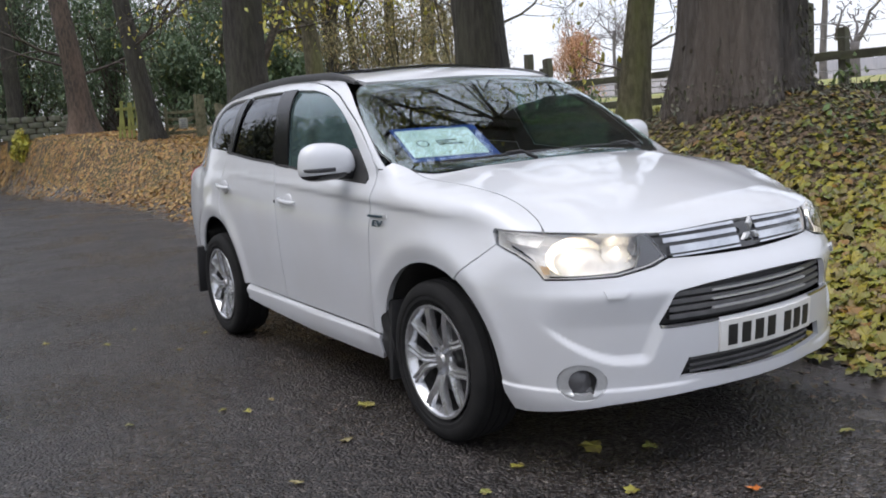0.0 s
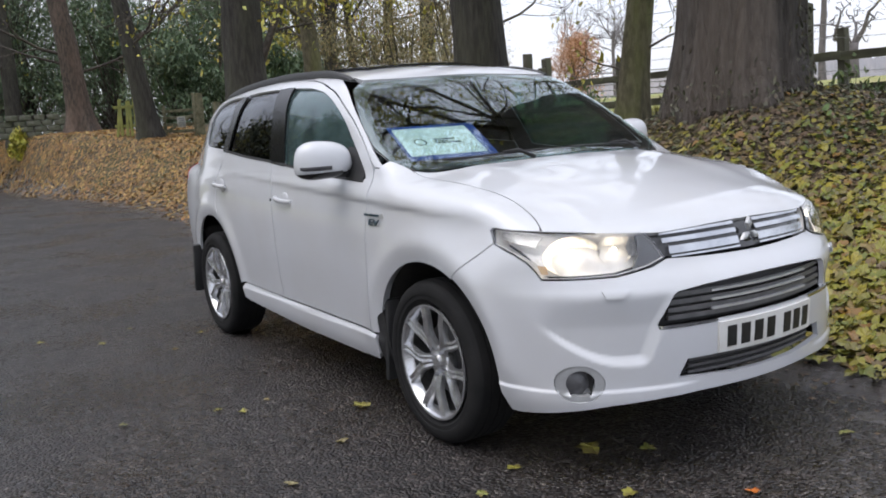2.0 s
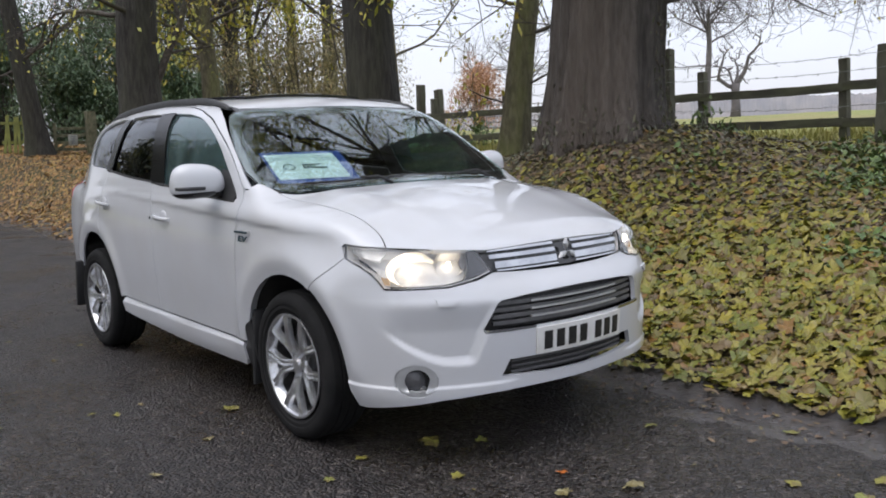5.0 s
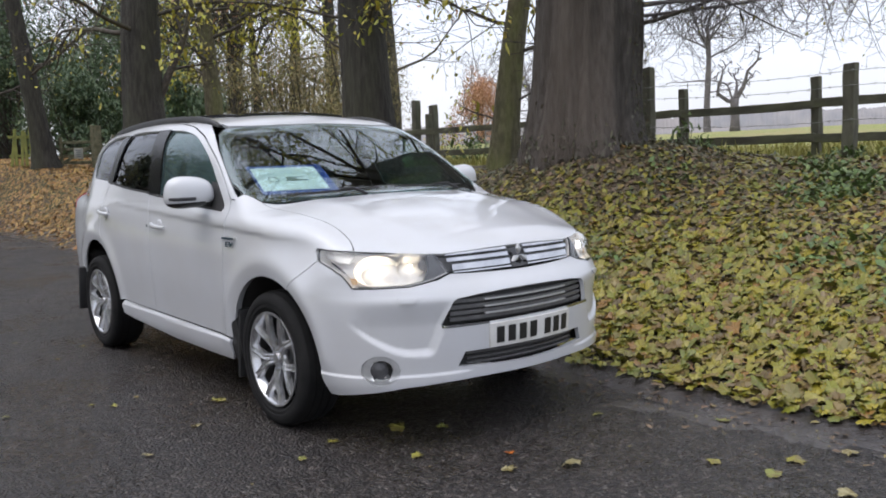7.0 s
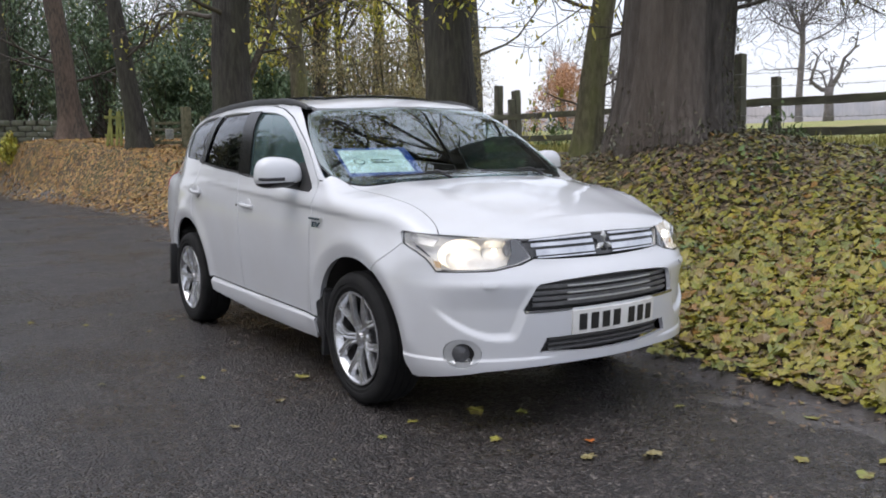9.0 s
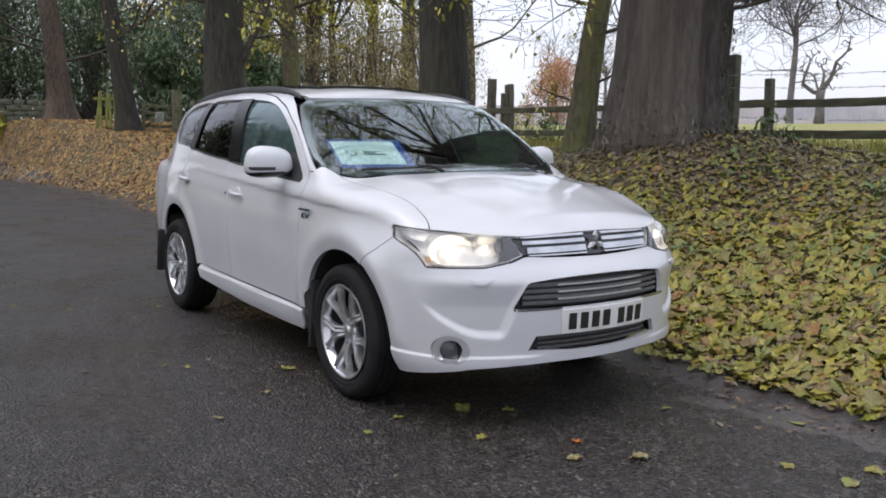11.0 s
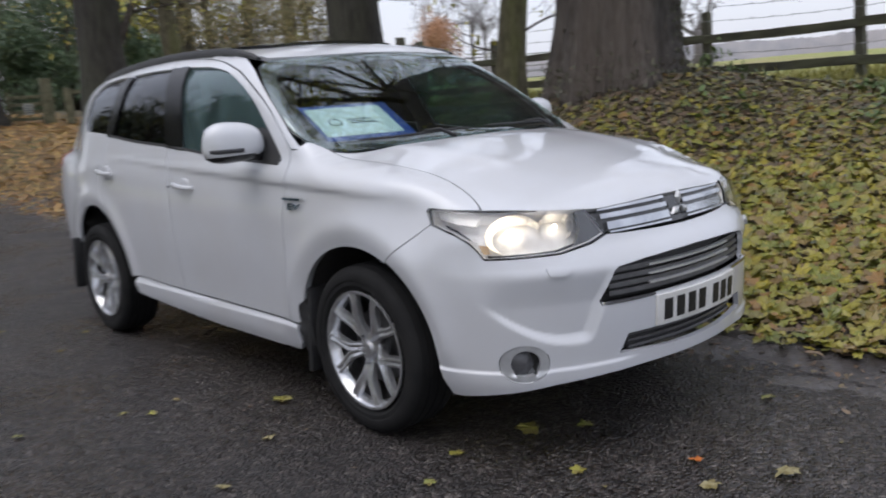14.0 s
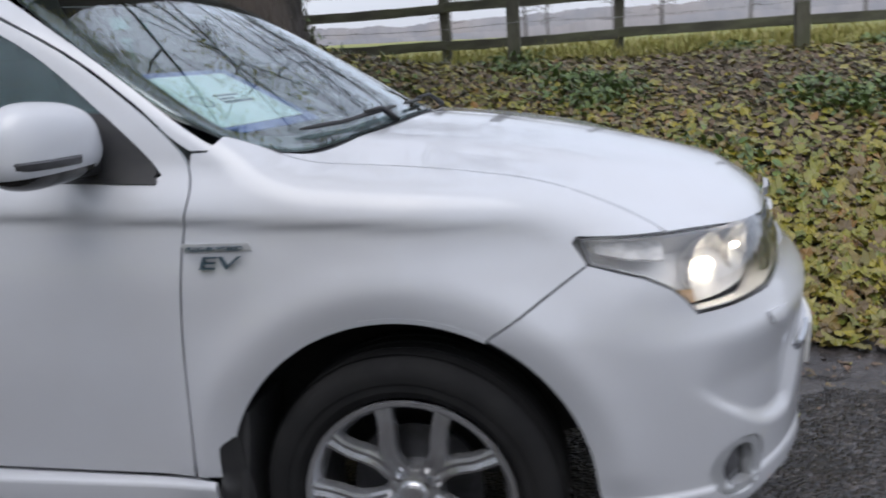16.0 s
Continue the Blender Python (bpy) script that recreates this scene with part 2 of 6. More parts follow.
material("weed", (0.102, 0.174, 0.044), .5, island=[(0.132, 0.204, 0.055), (0.072, 0.12, 0.0385), (0.168, 0.228, 0.055)], second=(0.072, 0.108, 0.033), scale=24)
material("leaf_orange", (0.392, 0.214, 0.0432), .55, island=[(0.283, 0.145, 0.0336), (0.416, 0.275, 0.0673), (0.217, 0.113, 0.0336), (0.433, 0.315, 0.104), (0.333, 0.145, 0.0367), (0.159, 0.0888, 0.0336), (0.383, 0.291, 0.0612)], second=(0.25, 0.138, 0.0398), scale=24)
material("leaf_single", (.25, .24, .04), .5, island=[(.31, .27, .05), (.19, .21, .05), (.22, .17, .07), (.29, .26, .14)], rnd=1, second=(.15, .12, .04), scale=40)
material("leaf_rust", (.50, .16, .03), .5, second=(.36, .10, .02), scale=30)
material("ivy", (0.0862, 0.103, 0.0506), .5, island=[(0.101, 0.121, 0.0529), (0.0736, 0.0851, 0.0483), (0.121, 0.116, 0.0621), (0.132, 0.101, 0.0644), (0.103, 0.0784, 0.0552)], second=(0.0759, 0.0739, 0.046), scale=30)
material("bark_dark", (0.0541, 0.0492, 0.041), .9, second=(0.0213, 0.0197, 0.0164), scale=22, stretch=(1, 1, .16), bump=.06, bump_scale=24, contrast=(.32, .68), big=((0.0615, 0.064, 0.0369), 1.2, .5))
material("bark_oak", (.098, .088, .080), .9, second=(.046, .040, .036), scale=26, stretch=(1, 1, .18), bump=.06, bump_scale=28, contrast=(.3, .7), big=((.150, .118, .094), .7, .55))
material("bark_moss", (0.128, 0.113, 0.0697), .9, second=(0.0638, 0.0574, 0.0344), scale=20, stretch=(1, 1, .3), bump=.05, bump_scale=14, big=((0.145, 0.156, 0.0492), 1.6, .7))
material("bark_red", (.110, .082, .062), .9, second=(.045, .036, .030), scale=18, stretch=(1, 1, .3), bump=.05, bump_scale=12, big=((.17, .115, .085), 1.4, .5))
material("twig", (0.091, 0.078, 0.0676), .9, second=(0.039, 0.0325, 0.026), scale=14, big=((0.104, 0.104, 0.052), 1.0, .4))
# paler, greyer copy of twig, with aerial haze put into the colour
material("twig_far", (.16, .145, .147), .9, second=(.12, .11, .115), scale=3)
material("hedge_leaf", (.15, .185, .125), .55, island=[(.18, .21, .15), (.12, .15, .10), (.20, .22, .14)], second=(.13, .155, .11), scale=5)
material("crown_yellow", (.50, .46, .05), .55, island=[(.58, .50, .05), (.40, .42, .05), (.48, .36, .06), (.28, .32, .045)], second=(.28, .27, .04), scale=6)
material("crown_orange", (.46, .24, .12), .6, island=[(.52, .28, .13), (.40, .20, .11), (.47, .30, .18)], second=(.38, .21, .13), scale=3)
material("evergreen", (0.0862, 0.149, 0.069), .5, island=[(0.103, 0.172, 0.0747), (0.0633, 0.109, 0.0575), (0.138, 0.196, 0.0862), (0.161, 0.201, 0.0805), (0.046, 0.0805, 0.046)], second=(0.0747, 0.115, 0.0575), scale=5)
material("autumn_scrub", (0.25, 0.213, 0.0875), .7, island=[(0.2, 0.188, 0.075), (0.325, 0.275, 0.1), (0.175, 0.138, 0.075), (0.35, 0.25, 0.1), (0.15, 0.163, 0.075)], second=(0.175, 0.15, 0.075), scale=4)
# far woods: the haze of distance is mixed into this pale blue-grey
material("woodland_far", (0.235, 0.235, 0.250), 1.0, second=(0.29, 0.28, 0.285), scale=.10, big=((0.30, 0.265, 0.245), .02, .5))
material("fence_wood", (.115, .112, .082), .85, second=(.070, .066, .050), scale=12, stretch=(.3, 1, 1), bump=.006, bump_scale=30, big=((.13, .145, .065), 2.0, .6))
material("post_wood", (.115, .110, .082), .85, second=(.066, .062, .048), scale=12, stretch=(1, 1, .3), bump=.006, bump_scale=30, big=((.13, .145, .065), 2.0, .6))
material("pale_mossy", (.30, .31, .085), .85, second=(.18, .19, .06), scale=10, stretch=(1, 1, .3), bump=.004)
material("gate_wood", (.17, .16, .10), .85, second=(.09, .09, .05), scale=10, bump=.004)
material("steel_grey", (.35, .36, .36), .5, .8, second=(.22, .21, .20), scale=14)
material("stone", (.16, .155, .145), .9, second=(.09, .09, .08), scale=8, bump=.02, bump_scale=9, big=((.10, .12, .05), 1.0, .5))
material("gate_notice", (.30, .30, .27), .5, second=(.20, .20, .17), scale=9)


# ---- mesh helpers ----
def mesh_object(name, verts, faces, mat, parent=None, label="", smooth=False, normals=None):
    me = bpy.data.meshes.new(name)
    me.from_pydata([tuple(map(float, v)) for v in verts], [], [tuple(map(int, q)) for q in faces])
    for q in ([mat] if isinstance(mat, str) else mat):
        me.materials.append(MATS[q])
    if smooth or normals is not None:
        me.polygons.foreach_set("use_smooth", [True] * len(me.polygons))
    me.update()
    if normals is not None:
        me.normals_split_custom_set_from_vertices([tuple(map(float, q)) for q in normals])
    ob = new(name, me)
    if parent is not None:
        ob.parent = parent
    if label:
        tagged(ob, label)
    return ob


def part(name, bm, mat, parent=None, label="", smooth=True, angle=35):
    me = bpy.data.meshes.new(name)
    bmesh.ops.recalc_face_normals(bm, faces=bm.faces[:])
    bm.to_mesh(me)
    bm.free()
    for q in ([mat] if isinstance(mat, str) else mat):
        me.materials.append(MATS[q])
    if smooth:
        me.polygons.foreach_set("use_smooth", [True] * len(me.polygons))
        me.set_sharp_from_angle(angle=radians(angle))
    ob = new(name, me)
    if parent is not None:
        ob.parent = parent
    if label:
        tagged(ob, label)
    return ob


def thing(name, at, label, category, group="", kind=""):
    e = new(name)
    e.matrix_basis = at if isinstance(at, Matrix) else Matrix.Translation(at)
    e.empty_display_size = .1
    return tagged(e, label, category, group, kind)


def box_bm(sx, sy, sz, at=(0, 0, 0), bevel=0.01, bm=None, turn=None, segments=2):
    """A bevelled box of full sizes."""
    own = bmesh.new()
    bmesh.ops.create_cube(own, size=1)
    bmesh.ops.scale(own, vec=(sx, sy, sz), verts=own.verts)
    if bevel:
        bmesh.ops.bevel(own, geom=own.edges[:], offset=min(bevel, .45 * min(sx, sy, sz)), segments=segments, affect="EDGES", profile=.5)
    m = Matrix.Translation(at) @ (turn.to_4x4() if turn else Matrix())
    bmesh.ops.transform(own, matrix=m, verts=own.verts)
    return merge(bm, own)


def merge(bm, own):
    if bm is None:
        return own
    tmp = bpy.data.meshes.new("tmp")
    own.to_mesh(tmp)
    own.free()
    bm.from_mesh(tmp)
    bpy.data.meshes.remove(tmp)
    return bm


def lathe_bm(profile, n=48, axis="y", bm=None):
    """A profile of (radius, along) turned round an axis."""
    own = bmesh.new()
    rings = []
    for r, a in profile:
        ring = []
        for i in range(n):
            t = 2 * math.pi * i / n
            c, s = r * math.cos(t), r * math.sin(t)
            ring.append(own.verts.new((c, a, s) if axis == "y" else (c, s, a) if axis == "z" else (a, c, s)))
        rings.append(ring)
    for a, b in zip(rings, rings[1:]):
        for i in range(n):
            own.faces.new((a[i], a[(i + 1) % n], b[(i + 1) % n], b[i]))
    return merge(bm, own)


def tube(points, radii, sides=6, verts=None, faces=None, cap=True):
    """A tapered tube along points, appended to verts and faces."""
    p = np.asarray(points, float)
    r = np.broadcast_to(np.asarray(radii, float), (len(p),))
    d = np.gradient(p, axis=0)
    d /= np.linalg.norm(d, axis=1, keepdims=True) + 1e-9
    ref = np.array([0, 0, 1.0]) if abs(d[0, 2]) < .9 else np.array([1.0, 0, 0])
    base = len(verts)
    ang = 2 * np.pi * np.arange(sides) / sides
    for q, w, k in zip(p, d, r):
        u = np.cross(w, ref)
        u /= np.linalg.norm(u) + 1e-9
        v = np.cross(w, u)
        verts.extend((q + k * (np.cos(a) * u + np.sin(a) * v)).tolist() for a in ang)
    for i in range(len(p) - 1):
        for j in range(sides):
            a, b = base + i * sides + j, base + i * sides + (j + 1) % sides
            faces.append((a, b, b + sides, a + sides))
    if cap:
        faces.append(tuple(base + j for j in range(sides))[::-1])
        faces.append(tuple(base + (len(p) - 1) * sides + j for j in range(sides)))


def vnoise(p, scale, seed=0.0):
    return noise.noise(Vector(p) * scale + Vector((seed, seed * 1.7, seed * .3)))


# ---- the shape of the car: a smooth solid, given as a field that is negative inside ----
def smooth_table(xs, vs, blur=0.04):
    """A softened piecewise-linear curve through a few stations."""
    xs, vs = np.array(xs, float), np.array(vs, float)
    g = np.linspace(xs[0] - 0.5, xs[-1] + 0.5, 1200)
    v = np.interp(g, xs, vs)
    step = g[1] - g[0]
    n = max(1, int(3 * blur / step))
    k = np.exp(-0.5 * (np.arange(-n, n + 1) * step / blur) ** 2)
    v = np.convolve(np.pad(v, n, mode="edge"), k / k.sum(), mode="valid")
    return lambda q: np.interp(q, g, v)


def ss(a, b, q):
    q = np.clip((q - a) / (b - a), 0, 1)
    return q * q * (3 - 2 * q)


def smax(a, b, k):
    h = np.maximum(k - np.abs(a - b), 0) / k
    return np.maximum(a, b) + h * h * k / 4


def smin(a, b, k):
    return -smax(-a, -b, k)


SIDE = smooth_table([.10, .22, .30, .36, .45, .65, .85, 1.0, 1.1, 1.25], [.79, .83, .868, .872, .880, .897, .902, .892, .872, .81], .03)
PLAN = smooth_table([-2.5, -2.2, -1.9, -1.5, -.6, .8, 1.35, 1.75, 2.1, 2.4], [.72, .785, .838, .878, .9, .9, .893, .870, .84, .80], .1)
NOSE = smooth_table([.10, .20, .25, .30, .36, .42, .50, .60, .68, .72, .76, .80, .85, .90, .95], [2.16, 2.22, 2.262, 2.28, 2.283, 2.289, 2.296, 2.301, 2.298, 2.275, 2.238, 2.216, 2.20, 2.18, 2.13], .012)
HOOD = smooth_table([.6, .8, 1.1, 1.4, 1.7, 1.95, 2.1, 2.2, 2.3], [1.17, 1.162, 1.142, 1.110, 1.060, 1.0, .955, .915, .85], .05)
ROOF = smooth_table([-2.5, -2.1, -1.6, -1.0, -.5, 0, .3, .5, .7], [1.43, 1.52, 1.605, 1.647, 1.657, 1.638, 1.606, 1.57, 1.52], .1)
ARCH = [(1.328, .350, .414), (-1.325, .372, .425)]


def crease(x):
    return 1.03 - .054 * x


def car_field(x, y, z):
    s = np.abs(y)
    d = z - crease(x)
    w = SIDE(z) - (.9 - PLAN(x)) + .0065 * np.tanh(d / .010) * np.exp(-(d / .075) ** 2) * ss(1.70, 1.15, x)
    w = w - .060 * ss(1.3, 1.75, x) * ss(.70, .94, z)
    for cx, cz, r in ARCH:
        rho = np.hypot(x - cx, z - cz)
        u = rho - r
        w = w + (.017 * np.exp(-((np.maximum(u, .052) - .052) / .07) ** 2) - .26 * smax(.052 - np.maximum(u, -.01), np.zeros_like(u), .04)) * ss(.30, .42, z)
    # the ledge of the sill under the doors
    w = w + .016 * ss(.004, -.020, z - .393 + .012 * x) * ss(.96, .88, x) * ss(-.92, -.80, x)
    # the hollow between the lower grille and the fog lamp, and the skirt below
    ledge = .428 + 2.6 * np.maximum(s - .58, 0) ** 2
    hollow = .027 * ss(-.004, .038, z - ledge) * ss(-.004, .034, s - .47 - .35 * (.55 - z)) * ss(.70, .56, z) * ss(.83, .74, s)
    w = w + .011 * ss(.350, .340, z) * ss(1.5, 1.7, x)
    nose = NOSE(z) - (.28 + .09 * ss(.82, .70, z)) * s ** 2 - .30 * s ** 6 - hollow + .011 * ss(.345, .335, z) * ss(.30, .45, s)
    crown = .055 + .055 * ss(1.55, 1.98, x)
    ridge = .006 * np.exp(-((s - .42 - .10 * (1.9 - x)) / .09) ** 2) * ss(2.1, 1.6, x)
    deck = HOOD(x) - crown * (s / .72) ** 2 + ridge
    tail = -2.40 + .20 * s ** 2 + .34 * s ** 6 + .07 * ss(.75, 1.15, z) + .03 * ss(.45, .2, z)
    sill = .205 + .03 * ss(1.9, 2.2, x) + .06 * ss(-1.8, -2.3, x)
    lower = smax(s - w, x - nose, .13)
    lower = smax(lower, tail - x, .12)
    lower = smax(lower, z - deck, .07)
    lower = smax(lower, sill - z, .03)
    wg = .868 - .22 * (z - 1.1) - .24 * (z - 1.1) ** 2 - .8 * (.9 - PLAN(x)) * ss(0, -1, x) - .02 * ss(.1, .9, x) - .105 * ss(-1.42, -2.1, x)
    screen = 1.175 - 1.60 * (z - 1.13) - .10 * (z - 1.13) ** 2 - .26 * s ** 2
    back = -2.34 + .80 * (z - 1.1) + .16 * s ** 2
    wg = np.minimum(wg, .868)
    back = np.maximum(back, tail)
    green = smax(s - wg, z - (ROOF(x) - .045 * (s / .6) ** 2), .14)
    green = smax(green, (x - screen) * .53, .05)
    green = smax(green, (back - x) * .85, .12)
    green = smax(green, .9 - z, .02)
    return smin(lower, green, .032)


def car_normal(p):
    e = 2e-3
    n = np.stack([car_field(*(p + e * a).T) - car_field(*(p - e * a).T) for a in np.eye(3)], 1)
    return n / (np.linalg.norm(n, axis=1, keepdims=True) + 1e-9)


def march(start, way, depth=0.0, far=1.6, steps=90):
    """The first crossing of the car's surface (sunk by depth) along rays."""
    t = np.linspace(0, far, steps)
    lo, hi, found = np.zeros(len(start)), np.full(len(start), float(far)), np.zeros(len(start), bool)
    before = np.zeros(len(start))
    for q in t:
        v = car_field(*(start + q * way).T) + depth
        new_hit = (v < 0) & ~found
        lo[new_hit], hi[new_hit] = before[new_hit], q
        found |= new_hit
        before[:] = q
    for _ in range(26):
        mid = (lo + hi) / 2
        inside = car_field(*(start + mid[:, None] * way).T) + depth < 0
        hi, lo = np.where(inside, mid, hi), np.where(inside, lo, mid)
    return start + hi[:, None] * way


# ---- ground, road and bank ----
BANK = smooth_table([-60, -12, -6, -4.9, -4.7, .95, 1.08, 1.45, 2.5, 3.87, 4.4, 4.75, 6.1, 7.1, 12, 30, 50, 100, 200, 600],
                    [1.2, .5, .25, .03, -.03, -.03, .0, .07, .40, .80, .92, .99, 1.13, 1.15, 1.26, 1.85, 2.4, 2.75, 1.0, -2], .05)


def bend(x):
    """How far the lane's edge swings aside behind the car."""
    return .55 * float(ss(-5, -12, x)) - .95 * float(ss(-15, -24, x)) - .012 * max(0, -24 - x) ** 1.6


def ground_z(x, y, rough=True):
    y = y - bend(x) * float(ss(12, 5, y)) * float(ss(-12, -5, y))
    z = BANK(y) if y < 90 else float(np.interp(y, [90, 130, 300, 1500], [2.7, 2.7, -2, -20]))
    z -= .55 * float(ss(-22, 6, x)) * float(ss(14, 55, y)) * float(ss(160, 110, y))
    if y > 1:
        k = float(ss(-6, -14, x)) * float(ss(14, 7, y))
        z = z * (1 - k) + k * ((1.05 + .62 * float(ss(-14, -24, x))) * float(ss(.9, 3.3 - 1.1 * float(ss(-16, -26, x)), y)) + .012 * (y - 4.2) * (y > 4.2))
        z += .46 * math.exp(-((x + 1.22) ** 2 + (y - 4.45) ** 2) / 1.9)
        if rough:
            z += .05 * vnoise((x, y, 0), .7) * min(1, (y - 1) * 1.2) + .02 * vnoise((x, y, 3), 2.7) * min(1, (y - 1) * 2)
    return z


def spread(lo, hi, step, far, ratio=1.35):
    core = list(np.arange(lo, hi + 1e-6, step))
    d, q, left, right = step, 0, [], []
    while q < far:
        d *= ratio
        q += d
        left.append(lo - q)
        right.append(hi + q)
    return np.array(left[::-1] + core + right)


gx, gy = spread(-26, 9, .3, 1500), spread(-5.2, 8.2, .16, 1500)
gverts = [(x, y, ground_z(x, y)) for y in gy for x in gx]
nx = len(gx)
gfaces, gmats = [], []
for j in range(len(gy) - 1):
    for i in range(nx - 1):
        gfaces.append((j * nx + i, j * nx + i + 1, (j + 1) * nx + i + 1, (j + 1) * nx + i))
        edge = 6.3 + .5 * vnoise((gx[i], 0, 0), .9) + (2.5 if gx[i] < -9 else 0)
        gmats.append(1 if gy[j] > edge or gy[j] < -7 else 2 if .7 < gy[j] - bend(gx[i]) < 1.36 else 0)
ground = mesh_object("ground", gverts, gfaces, ["soil", "meadow", "wet_mud"], smooth=True)
ground.data.polygons.foreach_set("material_index", gmats)
tagged(ground, "earth bank under leaf litter rising to a meadow", "ground", kind="structure")

# the road: a slightly cambered strip with a ragged, thinning edge
rx, ry = spread(-26, 9, .25, 300, 1.5), np.r_[np.linspace(-4.8, .6, 28), np.linspace(.68, 1.16, 8)]


def road_z(x, y):
    return .0 - .018 * float(ss(.5, 1.0, y)) + .004 * vnoise((x, y, 1), 1.1)


rverts = []
for y in ry:
    for x in rx:
        wob = bend(x) * float(ss(-9, -4, y)) + (.10 * vnoise((x, 0, 5), .8) + .05 * vnoise((x, 0, 8), 3.1)) * float(ss(.3, 1.1, y))
        rverts.append((x, y + wob, road_z(x, y) - (.03 if y > 1.12 else 0)))
nr = len(rx)
rfaces = [(j * nr + i, j * nr + i + 1, (j + 1) * nr + i + 1, (j + 1) * nr + i) for j in range(len(ry) - 1) for i in range(nr - 1)]
road = mesh_object("road", rverts, rfaces, "asphalt", smooth=True)
tagged(road, "damp dark grey asphalt lane with worn patches", "road", kind="structure")

# wet mud washed along the edge of the lane, its rim ragged and thinning to nothing
mx_, my_ = np.arange(-24, 10, .07), np.linspace(0, 1, 12)
mverts, mfaces = [], []
for v in my_:
    for x in mx_:
        lo = .62 + .24 * vnoise((x, 2, 0), .9) + .22 * vnoise((x, 2, 4), 3.0) + .13 * vnoise((x, 2, 6), 8.0)
        hi = 1.40 + .10 * vnoise((x, 7, 0), .8)
        y = lo + (hi - lo) * v + bend(x)
        film = float(ss(.02, .30, v + .7 * vnoise((x * .6, y, 6), 4.5)))
        mverts.append((x, y, road_z(x, y - bend(x)) - .004 + film * (.007 + .010 * max(0, vnoise((x, y, 2), 2.6)) + .008 * vnoise((x, y, 3), 8.0)) + .075 * v * v * v - (.01 if v == 0 else 0)))
nm = len(mx_)
mfaces = [(j * nm + i, j * nm + i + 1, (j + 1) * nm + i + 1, (j + 1) * nm + i) for j in range(len(my_) - 1) for i in range(nm - 1)]
mud = mesh_object("mud_strip", mverts, mfaces, "wet_mud", smooth=True)
tagged(mud, "wet brown mud strip along the lane edge", "mud", kind="structure")


# ---- fallen leaves ----
def palmate():
    half = [(-80, .34), (-52, .43), (-30, .50), (-10, .39), (14, .47), (34, .56), (56, .41), (70, .50), (90, .60)]
    right = [(r * math.cos(radians(a)), r * math.sin(radians(a))) for a, r in half]
    return np.array(right + [(-x, y) for x, y in right[-2::-1]])


PALM = palmate()
OVAL = np.array([(0, -.5), (.30, -.22), (.34, .16), (0, .56), (-.34, .16), (-.30, -.22)])
SLIP = np.array([(0, -.5), (.33, .05), (0, .55), (-.33, .05)])


def leaf_batch(places, sizes, rng, flat=.35, lift=.012, shape=SLIP, curl=.3):
    """Small leaves as one list of verts and faces: a fan round a raised middle, or two folded halves."""
    verts, faces = [], []
    k = len(shape)
    fan = k > 4
    for (x, y, z), s in zip(places, sizes):
        yaw, tx, ty = rng.uniform(0, 6.283), rng.normal(0, flat), rng.normal(0, flat)
        c, q = math.cos(yaw), math.sin(yaw)
        bow, fold = rng.normal(0, curl), rng.normal(0, curl)
        pts = shape * (rng.uniform(.7, 1.15), 1)
        if fan:
            pts = np.vstack([pts * (1 + rng.normal(0, .06, (k, 1))), [[0, -.05]]])
        base = len(verts)
        h = fold * np.abs(pts[:, 0]) * .8 + bow * pts[:, 1] ** 2 + tx * pts[:, 0] + ty * pts[:, 1] + (rng.normal(0, .05 * curl / .3, len(pts)) if fan else 0)
        if flat < .5:
            h = h - h.min() * .8
        X, Y = x + s * (c * pts[:, 0] - q * pts[:, 1]), y + s * (q * pts[:, 0] + c * pts[:, 1])
        Z = z + lift * rng.uniform(.2, 1.6) + s * h
        verts.extend(zip(X.tolist(), Y.tolist(), Z.tolist()))
        if fan:
            faces.extend((base + k, base + i, base + (i + 1) % k) for i in range(k))
        else:
            faces.extend(((base, base + 1, base + 2), (base, base + 2, base + 3)))
    return verts, faces


def slope(x, y):
    return (ground_z(x + .1, y) - ground_z(x - .1, y)) / .2, (ground_z(x, y + .1) - ground_z(x, y - .1)) / .2


def litter(name, count, area, mat, label, seed, keep, size, shape=OVAL, flat=.16, curl=.28, lift=.012, base_z=None, category="fallen leaves"):
    rng = np.random.default_rng(seed)
    places, sizes = [], []
    while len(places) < count:
        x, y = rng.uniform(area[0], area[1]), rng.uniform(area[2], area[3])
        if rng.random() < keep(x, y):
            places.append((x, y, ground_z(x, y) if base_z is None else base_z(x, y)))
            sizes.append(size[0] + (size[1] - size[0]) * rng.random() ** 1.6)
    verts, faces = leaf_batch(places, sizes, rng, flat=flat, shape=shape, curl=curl, lift=lift)
    # lay the leaves along the slope of the bank
    out = []
    k = len(verts) // len(places)
    for i, (x, y, z) in enumerate(places):
        sx, sy = slope(x, y) if base_z is None else (0, 0)
        for v in verts[i * k:(i + 1) * k]:
            out.append((v[0], v[1], v[2] + sx * (v[0] - x) + sy * (v[1] - y)))
    ob = mesh_object(name, out, faces, mat, smooth=False)
    return tagged(ob, label, category, kind="stuff")


def near_oak(x, y):
    return math.exp(-((x + 1.4) ** 2 / 4.2 + (y - 3.9) ** 2 / 2.0))


def carpet(x, y):
    return (1 - .8 * near_oak(x, y)) * float(ss(.90, 1.22, y + .16 * vnoise((x, y, 0), 1.5) + .10 * vnoise((x, y, 5), 5.0))) * (.4 + 1.0 * (.5 + vnoise((x, y, 9), .55)))


